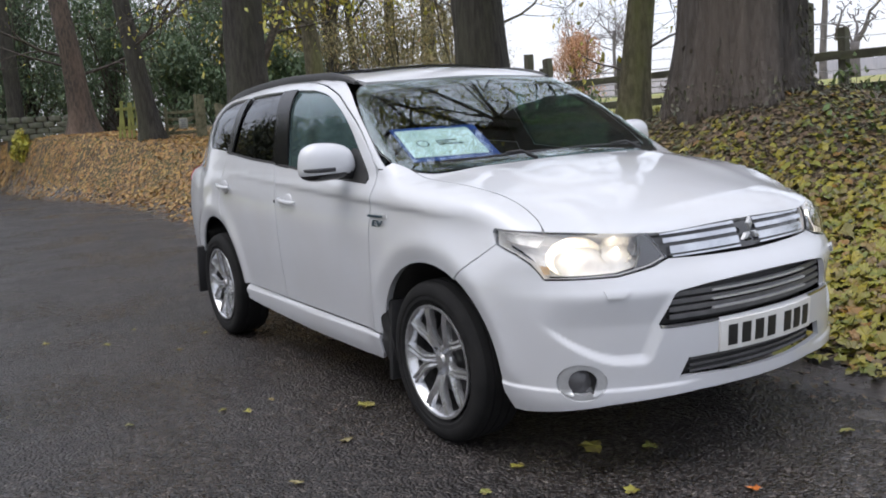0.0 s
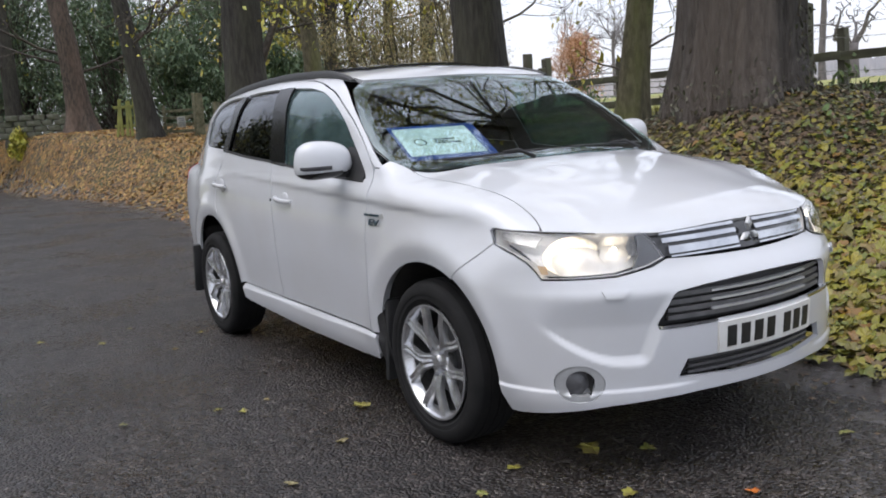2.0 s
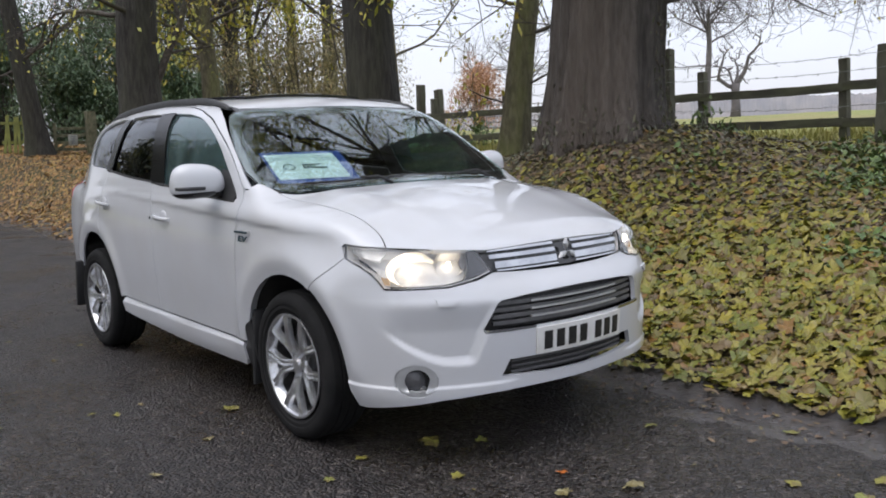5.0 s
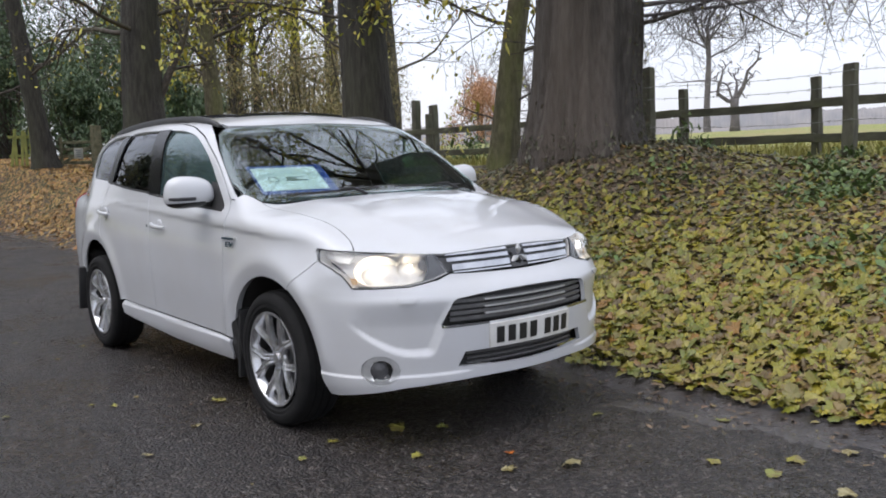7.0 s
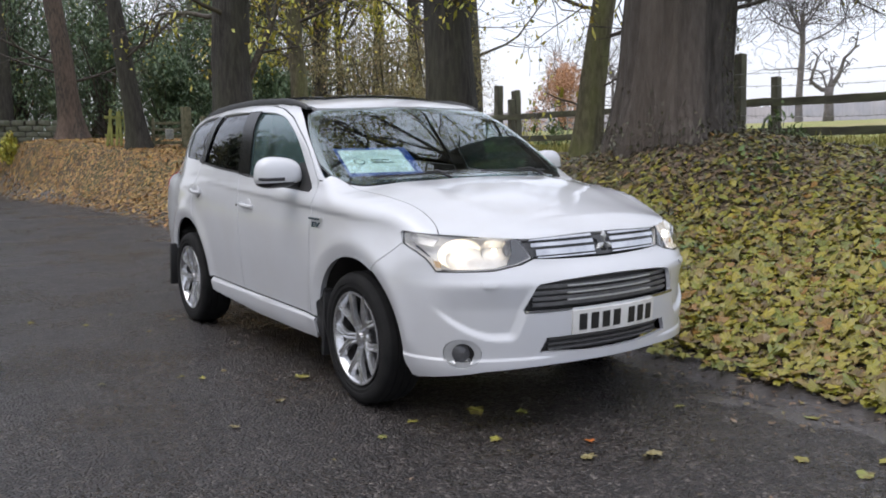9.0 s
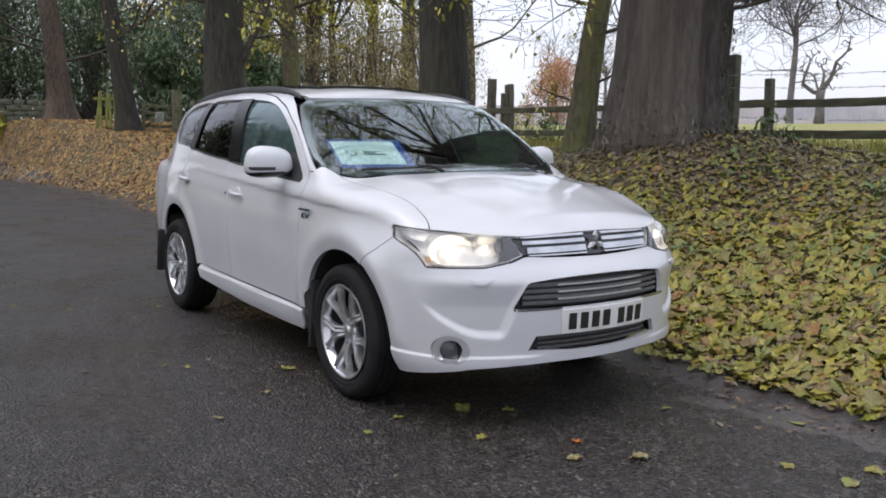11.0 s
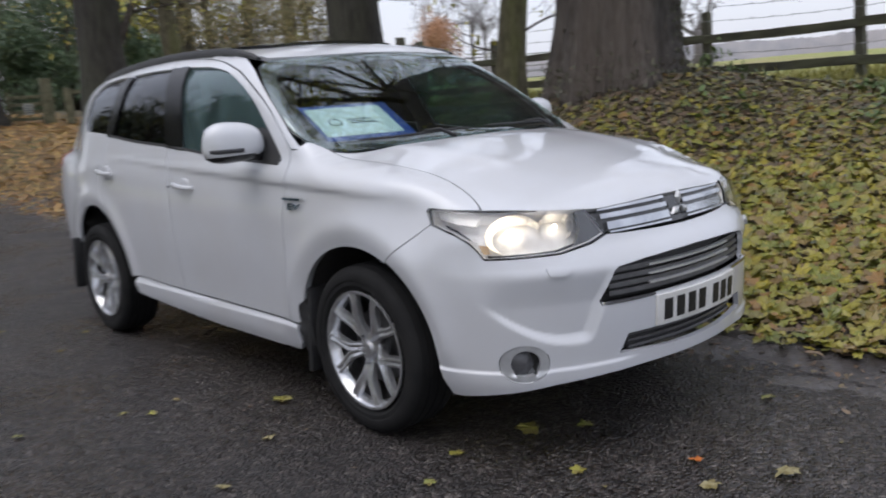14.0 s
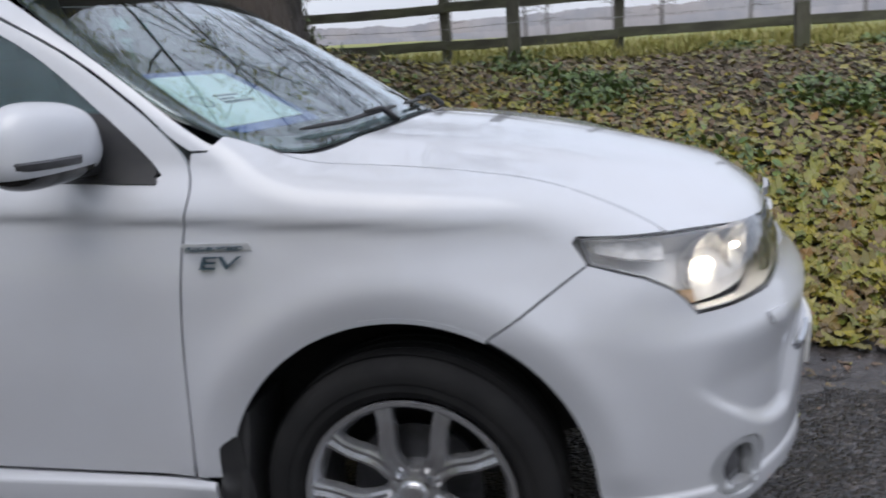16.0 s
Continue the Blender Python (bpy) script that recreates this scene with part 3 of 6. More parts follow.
litter("fallen_leaves", 20000, (-1.8, 7.5, 1.0, 3.1), "leaf_green", "thick carpet of yellow-green sycamore leaves on the bank", 3, carpet, (.035, .098), PALM, .24, .38, lift=.02)
litter("fallen_leaves", 4600, (-1.8, 7.5, .95, 3.3), "leaf_brown", "wet brown leaves between the yellow ones", 13, carpet, (.03, .075), OVAL, .2, .3)
litter("fallen_leaves", 19000, (-4.5, 7.5, 1.05, 6.6), "leaf_green", "yellow-green leaf carpet running up the bank", 4,
       lambda x, y: carpet(x, y) * (1 - .75 * float(ss(2.6, 4.6, y))) * (1 if x < -1.8 or y > 3.1 else 0), (.04, .095), OVAL, .2, .3, lift=.02)
litter("fallen_leaves", 62000, (-40, -3.5, -2.0, 6.0), "leaf_orange", "rust and gold leaf carpet on the verge behind the car", 5,
       lambda x, y: float(ss(-3.5, -6, x)) * float(ss(.75, 1.5, y - bend(x) + .35 * vnoise((x, y, 0), .6) + .2 * vnoise((x, y, 7), 2.2))) * (.45 + .9 * (.5 + vnoise((x, y, 4), .5))) * float(ss(6.0, 4.6, y)), (.035, .085), OVAL, .3)
litter("fallen_leaves", 19000, (-4.5, 7.5, 2.0, 6.9), "leaf_brown", "brown curled leaf litter near the top of the bank", 6,
       lambda x, y: max(float(ss(1.9, 4.2, y)) * .6, near_oak(x, y)), (.03, .075), OVAL, .26, .3)
litter("road_debris", 3200, (-6, 9, .25, 1.35), "leaf_brown", "small wet leaf scraps and twigs in the mud", 15,
       lambda x, y: float(ss(.2, 1.1, y)), (.012, .045), OVAL, .15, .3, .006, lambda x, y: road_z(x, y) + .006, "debris")
litter("road_debris", 420, (-9, 9, -4.5, .6), "leaf_brown", "tiny leaf scraps scattered over the asphalt", 16,
       lambda x, y: .6, (.008, .024), OVAL, .15, .3, .003, lambda x, y: road_z(x, y) + .002, "debris")


# low ivy and green weeds among the litter
def creeping(name, count, seed, mat, label, chance, size, high=.05, flat=.55):
    rng = np.random.default_rng(seed)
    places, sizes = [], []
    while len(places) < count:
        x, y = rng.uniform(-4.5, 7.5), rng.uniform(1.6, 6.5)
        if rng.random() < chance(x, y):
            places.append((x, y, ground_z(x, y) + rng.uniform(0, high)))
            sizes.append(rng.uniform(*size))
    verts, faces = leaf_batch(places, sizes, rng, flat=flat, shape=OVAL)
    return tagged(mesh_object(name, verts, faces, mat), label, "ground cover", kind="stuff")


creeping("ground_ivy", 9000, 8, "ivy", "dark green ivy and bramble leaves creeping over the bank",
         lambda x, y: min(1, 2.2 * near_oak(x, y)) + max(0, .5 * vnoise((x, y, 21), .8)) * float(ss(1.6, 3.0, y)), (.02, .05), .045, .38)
creeping("weeds", 6000, 18, "weed", "fresh green nettles and weeds among fallen leaves",
         lambda x, y: max(0, 1.2 * vnoise((x, y, 31), .9) - .12) * float(ss(1.9, 3.2, y)) * float(ss(-.5, .8, x)), (.03, .07), .09, .5)


# rough grass along the fence and in the meadow's near edge
def grass(count, seed):
    rng = np.random.default_rng(seed)
    verts, faces = [], []
    for _ in range(count):
        x, y = rng.uniform(-9, 9), 6.2 + abs(rng.normal(0, 1.6)) * 1.6
        if rng.random() > .35 + .8 * (.5 + vnoise((x, y, 2), .8)):
            continue
        z, h, a = ground_z(x, y), rng.uniform(.04, .13) * (1.8 if rng.random() < .1 else 1), rng.uniform(0, 6.283)
        dx, dy, bend = math.cos(a), math.sin(a), rng.uniform(.1, .7) * h
        w = rng.uniform(.004, .009) * (1 + .10 * y)
        b = len(verts)
        verts += [(x - dy * w, y + dx * w, z - .01), (x + dy * w, y - dx * w, z - .01), (x + dx * bend * .4 - dy * w * .7, y + dy * bend * .4 + dx * w * .7, z + h * .6),
                  (x + dx * bend * .4 + dy * w * .7, y + dy * bend * .4 - dx * w * .7, z + h * .6), (x + dx * bend, y + dy * bend, z + h)]
        faces += [(b, b + 1, b + 3, b + 2), (b + 2, b + 3, b + 4)]
    return tagged(mesh_object("meadow_grass", verts, faces, "grass_blade"), "rough yellowing grass along the fence", "grass", kind="stuff")


material("grass_blade", (.33, .32, .075), .6, island=[(.38, .35, .10), (.26, .29, .065), (.42, .37, .14), (.34, .34, .08)], second=(.27, .25, .07), scale=4)
grass(34000, 12)


# ---- trees ----
def limb(p, d, length, r, rng, bits=6, up=.12, wander=.22):
    pts, q, w = [np.array(p, float)], np.array(p, float), np.array(d, float)
    for _ in range(bits):
        w = w + rng.normal(0, wander, 3) * (.6, .6, .5) + (0, 0, up * rng.uniform(-.4, 1))
        w /= np.linalg.norm(w)
        q = q + w * length / bits
        pts.append(q.copy())
    return np.array(pts)


def branches(start, way, length, r, rng, level, out, tips, up=.12, split=(4, 7)):
    pts = limb(start, way, length, r, rng, 6 if level < 2 else 4, up)
    out.append((pts, np.linspace(r, max(r * .35, .004), len(pts)), level))
    if level >= 3:
        tips.extend(pts[1:])
        return
    for _ in range(rng.integers(*split)):
        k = rng.integers(1, len(pts))
        d = pts[k] - pts[k - 1]
        d /= np.linalg.norm(d)
        side = rng.normal(0, 1, 3)
        side -= d * (side @ d)
        side /= np.linalg.norm(side)
        w = d * rng.uniform(.4, .9) + side * rng.uniform(.5, 1.0)
        branches(pts[k], w / np.linalg.norm(w), length * rng.uniform(.38, .62), r * rng.uniform(.32, .5), rng, level + 1, out, tips, up * .6, split)


def tree(at, r0, height, bark, label, seed, lean=(0, 0), flare=.5, low=(), limbs=6, reach=4.5, leaves=0, leaf_mat="crown_yellow", leaf_size=.06,
         sides=36, twig="twig", butt=5, ridges=.05, split=(4, 7), narrow=.45, leaf_from=0.0):
    rng = np.random.default_rng(seed)
    x, y = at
    z = ground_z(x, y) - .5
    t = thing("tree", (x, y, z), label, "tree")
    # trunk, with ridged bark and root flare
    hs = np.r_[np.arange(0, min(height, 5.0), .11), np.linspace(min(height, 5.0), height, 10)[1:]] if height > 5 else np.arange(0, height, .11)
    verts, faces = [], []
    top = None
    for h in hs:
        cx, cy = lean[0] * h + .05 * math.sin(h * .9 + seed), lean[1] * h + .05 * math.cos(h * .7 + seed)
        taper = 1 - narrow * h / height
        for i in range(sides):
            a = 2 * math.pi * i / sides
            g = max(0, h - .35)
            root = flare * math.exp(-g / .42) * (1 + .45 * math.cos(butt * a + seed + .4 * math.sin(3 * a))) + .16 * flare * math.exp(-g / 1.6)
            bumps = ridges * (vnoise((math.cos(a) * 3.2, math.sin(a) * 3.2, h * .5), 1.5, seed) + .6 * vnoise((math.cos(a) * 9, math.sin(a) * 9, h * .8), 1.0, seed + 3))
            r = r0 * (taper + root + bumps + .05 * vnoise((math.cos(a), math.sin(a), h * .8), 1.0, seed + 7))
            verts.append((cx + r * math.cos(a), cy + r * math.sin(a), h))
        top = np.array([cx, cy, h])
    n = len(hs)
    faces = [(j * sides + i, j * sides + (i + 1) % sides, (j + 1) * sides + (i + 1) % sides, (j + 1) * sides + i) for j in range(n - 1) for i in range(sides)]
    faces.append(tuple((n - 1) * sides + i for i in range(sides)))
    mesh_object("trunk", verts, faces, bark, t, smooth=True)
    out, tips = [], []
    for k in range(limbs):
        a = 2 * math.pi * (k + rng.uniform(-.3, .3)) / limbs
        e = rng.uniform(.35, 1.1)
        h = height * rng.uniform(.72, .99)
        s = np.array([lean[0] * h, lean[1] * h, h])
        branches(s, np.array([math.cos(a) * math.cos(e), math.sin(a) * math.cos(e), math.sin(e)]), reach * rng.uniform(.8, 1.3), min(r0 * .34, .075), rng, 0, out, tips, split=split)
    for h, az, ln, r, droop, *rise in low:
        a = radians(az)
        s = np.array([lean[0] * h, lean[1] * h, h]) + r0 * .6 * np.array([math.cos(a), math.sin(a), 0])
        branches(s, np.array(Vector((math.cos(a), math.sin(a), rise[0] if rise else .25)).normalized()), ln, r, rng, 1, out, tips, droop, split)
    verts, faces = [], []
    for pts, rr, level in out:
        tube(pts, rr, (7, 5, 4, 3)[level], verts, faces, cap=False)
    mesh_object("crown", verts, faces, twig, t, smooth=True)
    tips = [q for q in tips if q[2] > leaf_from]
    if leaves and tips:
        pick = rng.integers(0, len(tips), leaves)
        places = [np.array(tips[i]) + rng.normal(0, .13, 3) for i in pick]
        v, q = leaf_batch(places, [rng.uniform(.7, 1.4) * leaf_size for _ in places], rng, flat=.9)
        tagged(mesh_object("foliage", v, q, leaf_mat, t), "sparse yellowing leaves")
    return t


oak = tree((-1.37, 4.58), .565, 7.5, "bark_oak", "massive old oak with fluted grey-brown bark and ivy at its foot", 4, flare=.24, narrow=.12, leaf_from=3.4, sides=110, ridges=.15, butt=7,
           low=[(3.5, 15, 3.4, .034, -.05), (3.9, -25, 3.6, .034, -.04), (3.3, 165, 2.6, .028, -.02), (4.4, 60, 4.2, .038, -.05), (4.6, -80, 3.5, .034, .0), (1.75, 42, 2.2, .028, .02, .12), (1.6, 150, 1.4, .02, .0, .3)], limbs=9, reach=5.0, leaves=30000, leaf_size=.06, split=(5, 8))


def hanging_twigs():
    """Fine drooping shoots under the oak's outer limbs."""
    rng = np.random.default_rng(52)
    verts, faces, tips = [], [], []
    for az, h, ln in ((46, 1.85, 3.2), (38, 1.95, 3.6), (28, 2.1, 4.0), (56, 2.0, 3.4), (18, 2.25, 3.8), (6, 2.6, 3.6), (-14, 3.0, 3.4)):
        a = radians(az)
        pts = limb(np.array([.45 * math.cos(a), .45 * math.sin(a), h]), np.array([math.cos(a), math.sin(a), .10]), ln, .04, rng, 9, .02, .10)
        tube(pts, np.linspace(.022, .006, len(pts)), 6, verts, faces, cap=False)
        for _ in range(46):
            k = rng.uniform(.8, len(pts) - 1.01)
            p = pts[int(k)] + (pts[int(k) + 1] - pts[int(k)]) * (k % 1)
            b = rng.uniform(0, 6.283)
            n, size = 6, rng.uniform(.35, 1.0)
            shoot, w = [p], np.array([math.cos(b) * .8, math.sin(b) * .8, rng.uniform(-.5, .3)])
            for i in range(n):
                w = w + rng.normal(0, .16, 3) + (0, 0, -.26 if i < n - 2 else .45)
                shoot.append(shoot[-1] + w / np.linalg.norm(w) * size / n)
            shoot = np.array(shoot)
            tube(shoot, np.linspace(.006, .0022, len(shoot)), 3, verts, faces, cap=False)
            for _ in range(4):
                i = rng.integers(1, len(shoot))
                side = shoot[i] + np.cumsum(rng.normal(0, .05, (4, 3)) + (rng.normal(0, .04), rng.normal(0, .04), -.012), axis=0)
                tube(np.vstack([shoot[i:i + 1], side]), np.linspace(.003, .0016, 5), 3, verts, faces, cap=False)
                tips.append(side[-1])
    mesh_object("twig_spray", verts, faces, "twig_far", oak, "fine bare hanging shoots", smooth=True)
    places = [tips[i] + rng.normal(0, .03, 3) for i in rng.integers(0, len(tips), 260)]
    v, q = leaf_batch(places, [rng.uniform(.02, .045) for _ in places], rng, flat=.9)
    mesh_object("foliage", v, q, "crown_yellow", oak, "last withered leaves")


hanging_twigs()
tree((-4.22, 5.87), .205, 5.5, "bark_moss", "slender leaning lime trunk green with moss by the fence", 9, lean=(.085, .085), flare=.4, low=[(1.5, 10, 1.0, .02, 0), (1.2, 200, .8, .018, 0), (2.6, 200, 1.6, .03, 0), (2.2, 20, 1.6, .03, -.05), (2.9, 120, 1.8, .03, 0), (3.3, -30, 1.8, .03, 0)], limbs=4, reach=2.6, leaves=1500)
tree((-6.1, 4.85), .42, 8.0, "bark_dark", "tall dark ridged lime trunk on the bank", 14, flare=.25, low=[(2.95, -20, 1.5, .05, .05), (3.2, 10, 2.6, .05, -.02), (3.6, 190, 3.0, .06, 0), (3.0, 230, 2.0, .03, -.05)], limbs=6, reach=4.5, leaves=9000, leaf_size=.07, ridges=.06)
tree((-11.71, 3.41), .44, 8.5, "bark_dark", "dark roadside trunk with a second thin stem", 21, lean=(-.03, .015), flare=.3, low=[(2.3, 65, 3.6, .085, .35, 2.6), (3.9, 55, 4.4, .045, -.14, .3), (3.6, 200, 3.0, .06, 0), (3.6, -60, 2.6, .05, -.05)], limbs=6, reach=4.5, leaves=4500)
tree((-16.95, 7.18), .26, 8.0, "bark_moss", "moss-green trunk with yellow leaf sprays", 25, flare=.3, low=[(3.4, -40, 3.4, .06, -.06), (4.0, 30, 3.2, .05, -.05), (4.2, 55, 2.2, .04, -.06), (4.6, 70, 2.6, .04, -.08), (4.9, 40, 2.6, .04, -.06), (4.4, 250, 1.8, .03, -.05), (3.0, 190, 2.4, .04, 0)], limbs=5, reach=4.2, leaves=12000, leaf_size=.085)
tree((-19.2, 3.40), .27, 7.5, "bark_dark", "leaning grey trunk with a pale dead limb", 31, lean=(-.02, -.085), flare=.55, low=[(3.1, 60, 2.2, .06, .3), (2.9, 10, 3.0, .035, 0)], limbs=5, reach=3.8, leaves=500)
tree((-24.1, 2.68), .35, 8.0, "bark_red", "reddish peeling trunk on the leafy verge", 36, lean=(-.01, -.07), flare=.75, low=[(2.3, 80, 2.4, .05, .25), (2.9, -100, 3.2, .05, .0), (2.6, 260, 2.8, .04, -.02)], limbs=5, reach=3.8, leaves=500)
tree((-30.0, 1.6), .30, 7.5, "bark_dark", "dark trunk deep in the wood", 41, lean=(0, -.03), flare=.3, low=[(3.0, -60, 2.6, .05, 0)], limbs=5, reach=3.8, leaves=600, sides=20, split=(3, 5))
# trees on the other side of the lane, known from their reflection in the windows
other = tree((-3.0, -13.0), .40, 6.5, "bark_dark", "bare roadside tree across the lane", 55, flare=.3, low=[(2.5, 90, 3.0, .06, 0), (3.2, 40, 3.2, .06, 0), (3.0, 150, 3.0, .06, 0)], limbs=7, reach=4.6, leaves=2400, sides=20, split=(4, 6))
for q, (x, y) in enumerate([(-9.5, -15.5), (4.5, -16.0), (-17, -12), (11.5, -14.5), (-26, -10.5), (-34, -11.5), (-45, -14)]):
    copy_thing(other, Matrix.Translation((x, y, ground_z(x, y) - .5)) @ Matrix.Rotation(1.9 * (q + 1), 4, "Z"))


# evergreen shrubs behind the gate: stems with many small leaf clumps
def shrub(at, size, label, seed, mat="evergreen", count=15000, leaf=.085, name="shrub"):
    rng = np.random.default_rng(seed)
    x, y = at
    w, d, h = size
    t = thing(name, (x, y, ground_z(x, y) - .1), label, name)
    verts, faces = [], []
    knots = []
    for _ in range(26):
        a, k = rng.uniform(0, 6.283), rng.uniform(.1, .8)
        end = np.array([math.cos(a) * w * k, math.sin(a) * d * k, h * rng.uniform(.15, .95) * (1 - .35 * k)])
        tube(limb((0, 0, 0), end / np.linalg.norm(end), np.linalg.norm(end), .05, rng, 5, .05, .12), np.linspace(min(.06, h * .012), min(.012, h * .003), 6), 5, verts, faces)
        knots.append(end)
    mesh_object("stem", verts, faces, "twig", t)
    places = []
    for _ in range(count):
        c = knots[rng.integers(len(knots))]
        v = rng.normal(0, 1, 3)
        v /= np.linalg.norm(v)
        p = c + v * rng.uniform(.5, 1.0) ** .5 * np.array([w * .32, d * .32, h * .20]) * rng.uniform(.7, 1.15)
        p[2] = max(p[2], .1)
        places.append(p)
    v, q = leaf_batch(places, [leaf * rng.uniform(.6, 1.4) for _ in places], rng, flat=1.0)
    mesh_object("foliage", v, q, mat, t)
    return t


HOLLY = "dense dark green holly at the edge of the wood"
for k, (x, y, w, d, h) in enumerate([(-29, 9.0, 3.2, 3, 6.0), (-31, 5.5, 3.0, 3, 6.5), (-33, 2.0, 3.0, 3, 7.0), (-36, -2.0, 3.4, 3, 8.0), (-27.5, 6.6, 2.2, 2, 4.0), (-24.5, 9.2, 1.8, 1.6, 3.4), (-41, 6, 5, 4, 9.5), (-43, -1, 5, 4, 10.5), (-39, 13, 4.5, 4, 8.5)]):
    holly = shrub((x, y), (w, d, h), HOLLY, 60 + k)
for k, (x, y, q) in enumerate([(-50, 2, 1.5), (-52, 9, 1.6), (-48, 15, 1.5), (-55, -5, 1.7), (-46, 21, 1.3)]):
    copy_thing(holly, Matrix.Translation((x, y, ground_z(x, y, False) - .1)) @ Matrix.Rotation(1.7 * k, 4, "Z") @ Matrix.Scale(q, 4))
for k, (x, y, w, d, h) in enumerate([(-28, 15.5, 3.0, 2.6, 4.6), (-30, 20.0, 3.6, 3, 6.0), (-34, 13.0, 3.0, 3, 6.5), (-19.5, 12.5, 1.6, 1.4, 2.6), (-22.5, 13.2, 2.4, 2.2, 5.0), (-26.7, 18.2, 3.2, 3, 6.0), (-27.5, 12.6, 2.6, 2.4, 4.8), (-38, 20, 4, 4, 9.0)]):
    shrub((x, y), (w, d, h), "thin brown and yellow autumn scrub", 160 + k, "autumn_scrub", 8000, .06)
# the tall hedge across the lane, known from the car's reflections
hedge = shrub((-2.0, -17.5), (3.2, 2.2, 7.0), "tall dark hedge across the lane", 180, "hedge_leaf", 6500, .22)
for k, x in enumerate((-7.5, -13, -18.5, 3.5, 9, 14.5, -24, -29.5, -35, -41, -47)):
    copy_thing(hedge, Matrix.Translation((x, -17.5 + .8 * math.sin(k * 2.1), ground_z(x, -17.5) - .1)) @ Matrix.Rotation(k * 1.3, 4, "Z") @ Matrix.Scale((.85 if x > -20 else 1.9) + .06 * (k % 4), 4))
shrub((-27.0, 1.15), (.5, .5, 1.1), "low yellow-leaved bramble beside the verge", 75, "crown_yellow", 1500, .07)
shrub((-8.6, 8.4), (.6, .5, .9), "thin yellowing hedge shrub by the fence", 76, "crown_yellow", 260, .05)
shrub((-1.36, 6.45), (.22, .2, .62), "young bramble shoots against the fence post", 78, "weed", 110, .06)
shrub((-1.05, 6.3), (.40, .3, .30), "low bramble and nettles at the fence foot", 79, "weed", 180, .05)
shrub((.95, 6.0), (.40, .3, .30), "leafy nettle clump beside the fence post", 80, "weed", 170, .05)
shrub((-6.9, 7.6), (.5, .4, .7), "small leafy bramble at the fence foot", 77, "weed", 380, .055)

# bare wood behind and far trees in the field, from two patterns
bare = tree((-34.0, 16.0), .26, 7.0, "bark_dark", "bare grey-brown woodland tree", 81, flare=.2, low=[(3, 40, 3, .05, .1), (2.5, 200, 3, .05, .1), (4, 300, 3, .05, .1)], limbs=7, reach=4.4, leaves=500, leaf_mat="crown_orange", sides=12, leaf_size=.10, split=(3, 6))
rng = np.random.default_rng(90)
for k in range(18):
    az, dist = radians(rng.uniform(143, 178)), rng.uniform(38, 62)
    x, y = 5.1 + dist * math.cos(az), -2.8 + dist * math.sin(az)
    copy_thing(bare, Matrix.Translation((x, y, ground_z(x, y, False) - .5)) @ Matrix.Rotation(rng.uniform(0, 6.28), 4, "Z") @ Matrix.Scale(rng.uniform(.9, 1.5), 4))
# bark and twigs both take the haze-paled colour
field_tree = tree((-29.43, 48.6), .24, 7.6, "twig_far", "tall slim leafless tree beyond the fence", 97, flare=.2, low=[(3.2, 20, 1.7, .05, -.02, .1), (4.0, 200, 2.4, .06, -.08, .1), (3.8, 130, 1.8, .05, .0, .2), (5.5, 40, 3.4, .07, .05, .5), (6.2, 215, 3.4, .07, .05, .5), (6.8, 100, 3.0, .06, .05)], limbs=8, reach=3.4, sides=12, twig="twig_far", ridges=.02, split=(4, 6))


def dead_tree(x, y):
    """A short dead oak: a stump forking into a few crooked, tapering limbs."""
    rng = np.random.default_rng(5)
    t = thing("tree", (x, y, ground_z(x, y, False) - .3), "small gnarled dead tree in the field", "tree")
    verts, faces = [], []
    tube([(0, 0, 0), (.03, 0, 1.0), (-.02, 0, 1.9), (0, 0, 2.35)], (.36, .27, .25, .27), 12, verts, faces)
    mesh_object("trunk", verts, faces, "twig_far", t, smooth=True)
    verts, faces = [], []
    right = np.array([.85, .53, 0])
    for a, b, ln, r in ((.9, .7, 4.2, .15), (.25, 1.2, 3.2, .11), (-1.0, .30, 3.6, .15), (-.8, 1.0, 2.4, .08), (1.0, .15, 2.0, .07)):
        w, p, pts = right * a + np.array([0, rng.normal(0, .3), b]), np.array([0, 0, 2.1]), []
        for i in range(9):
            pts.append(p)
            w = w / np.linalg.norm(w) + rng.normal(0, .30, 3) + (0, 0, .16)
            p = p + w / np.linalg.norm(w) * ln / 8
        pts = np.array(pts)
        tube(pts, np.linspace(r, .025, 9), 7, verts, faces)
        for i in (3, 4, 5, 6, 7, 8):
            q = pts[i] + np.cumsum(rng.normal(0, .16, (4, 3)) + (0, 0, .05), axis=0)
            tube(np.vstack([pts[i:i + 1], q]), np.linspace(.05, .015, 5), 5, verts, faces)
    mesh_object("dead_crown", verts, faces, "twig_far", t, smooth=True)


dead_tree(-25.85, 46.2)
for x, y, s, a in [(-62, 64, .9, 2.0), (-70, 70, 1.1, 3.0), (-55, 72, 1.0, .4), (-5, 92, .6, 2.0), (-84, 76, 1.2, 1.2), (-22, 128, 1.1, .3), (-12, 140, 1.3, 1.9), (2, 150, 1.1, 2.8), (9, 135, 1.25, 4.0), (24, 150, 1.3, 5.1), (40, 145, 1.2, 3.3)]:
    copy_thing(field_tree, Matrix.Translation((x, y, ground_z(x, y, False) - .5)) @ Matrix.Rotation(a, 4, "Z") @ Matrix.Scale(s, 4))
shrub((-54.2, 50.1), (3.4, 3.4, 6.8), "rust-orange beech across the field", 99, "crown_orange", 9000, .13)


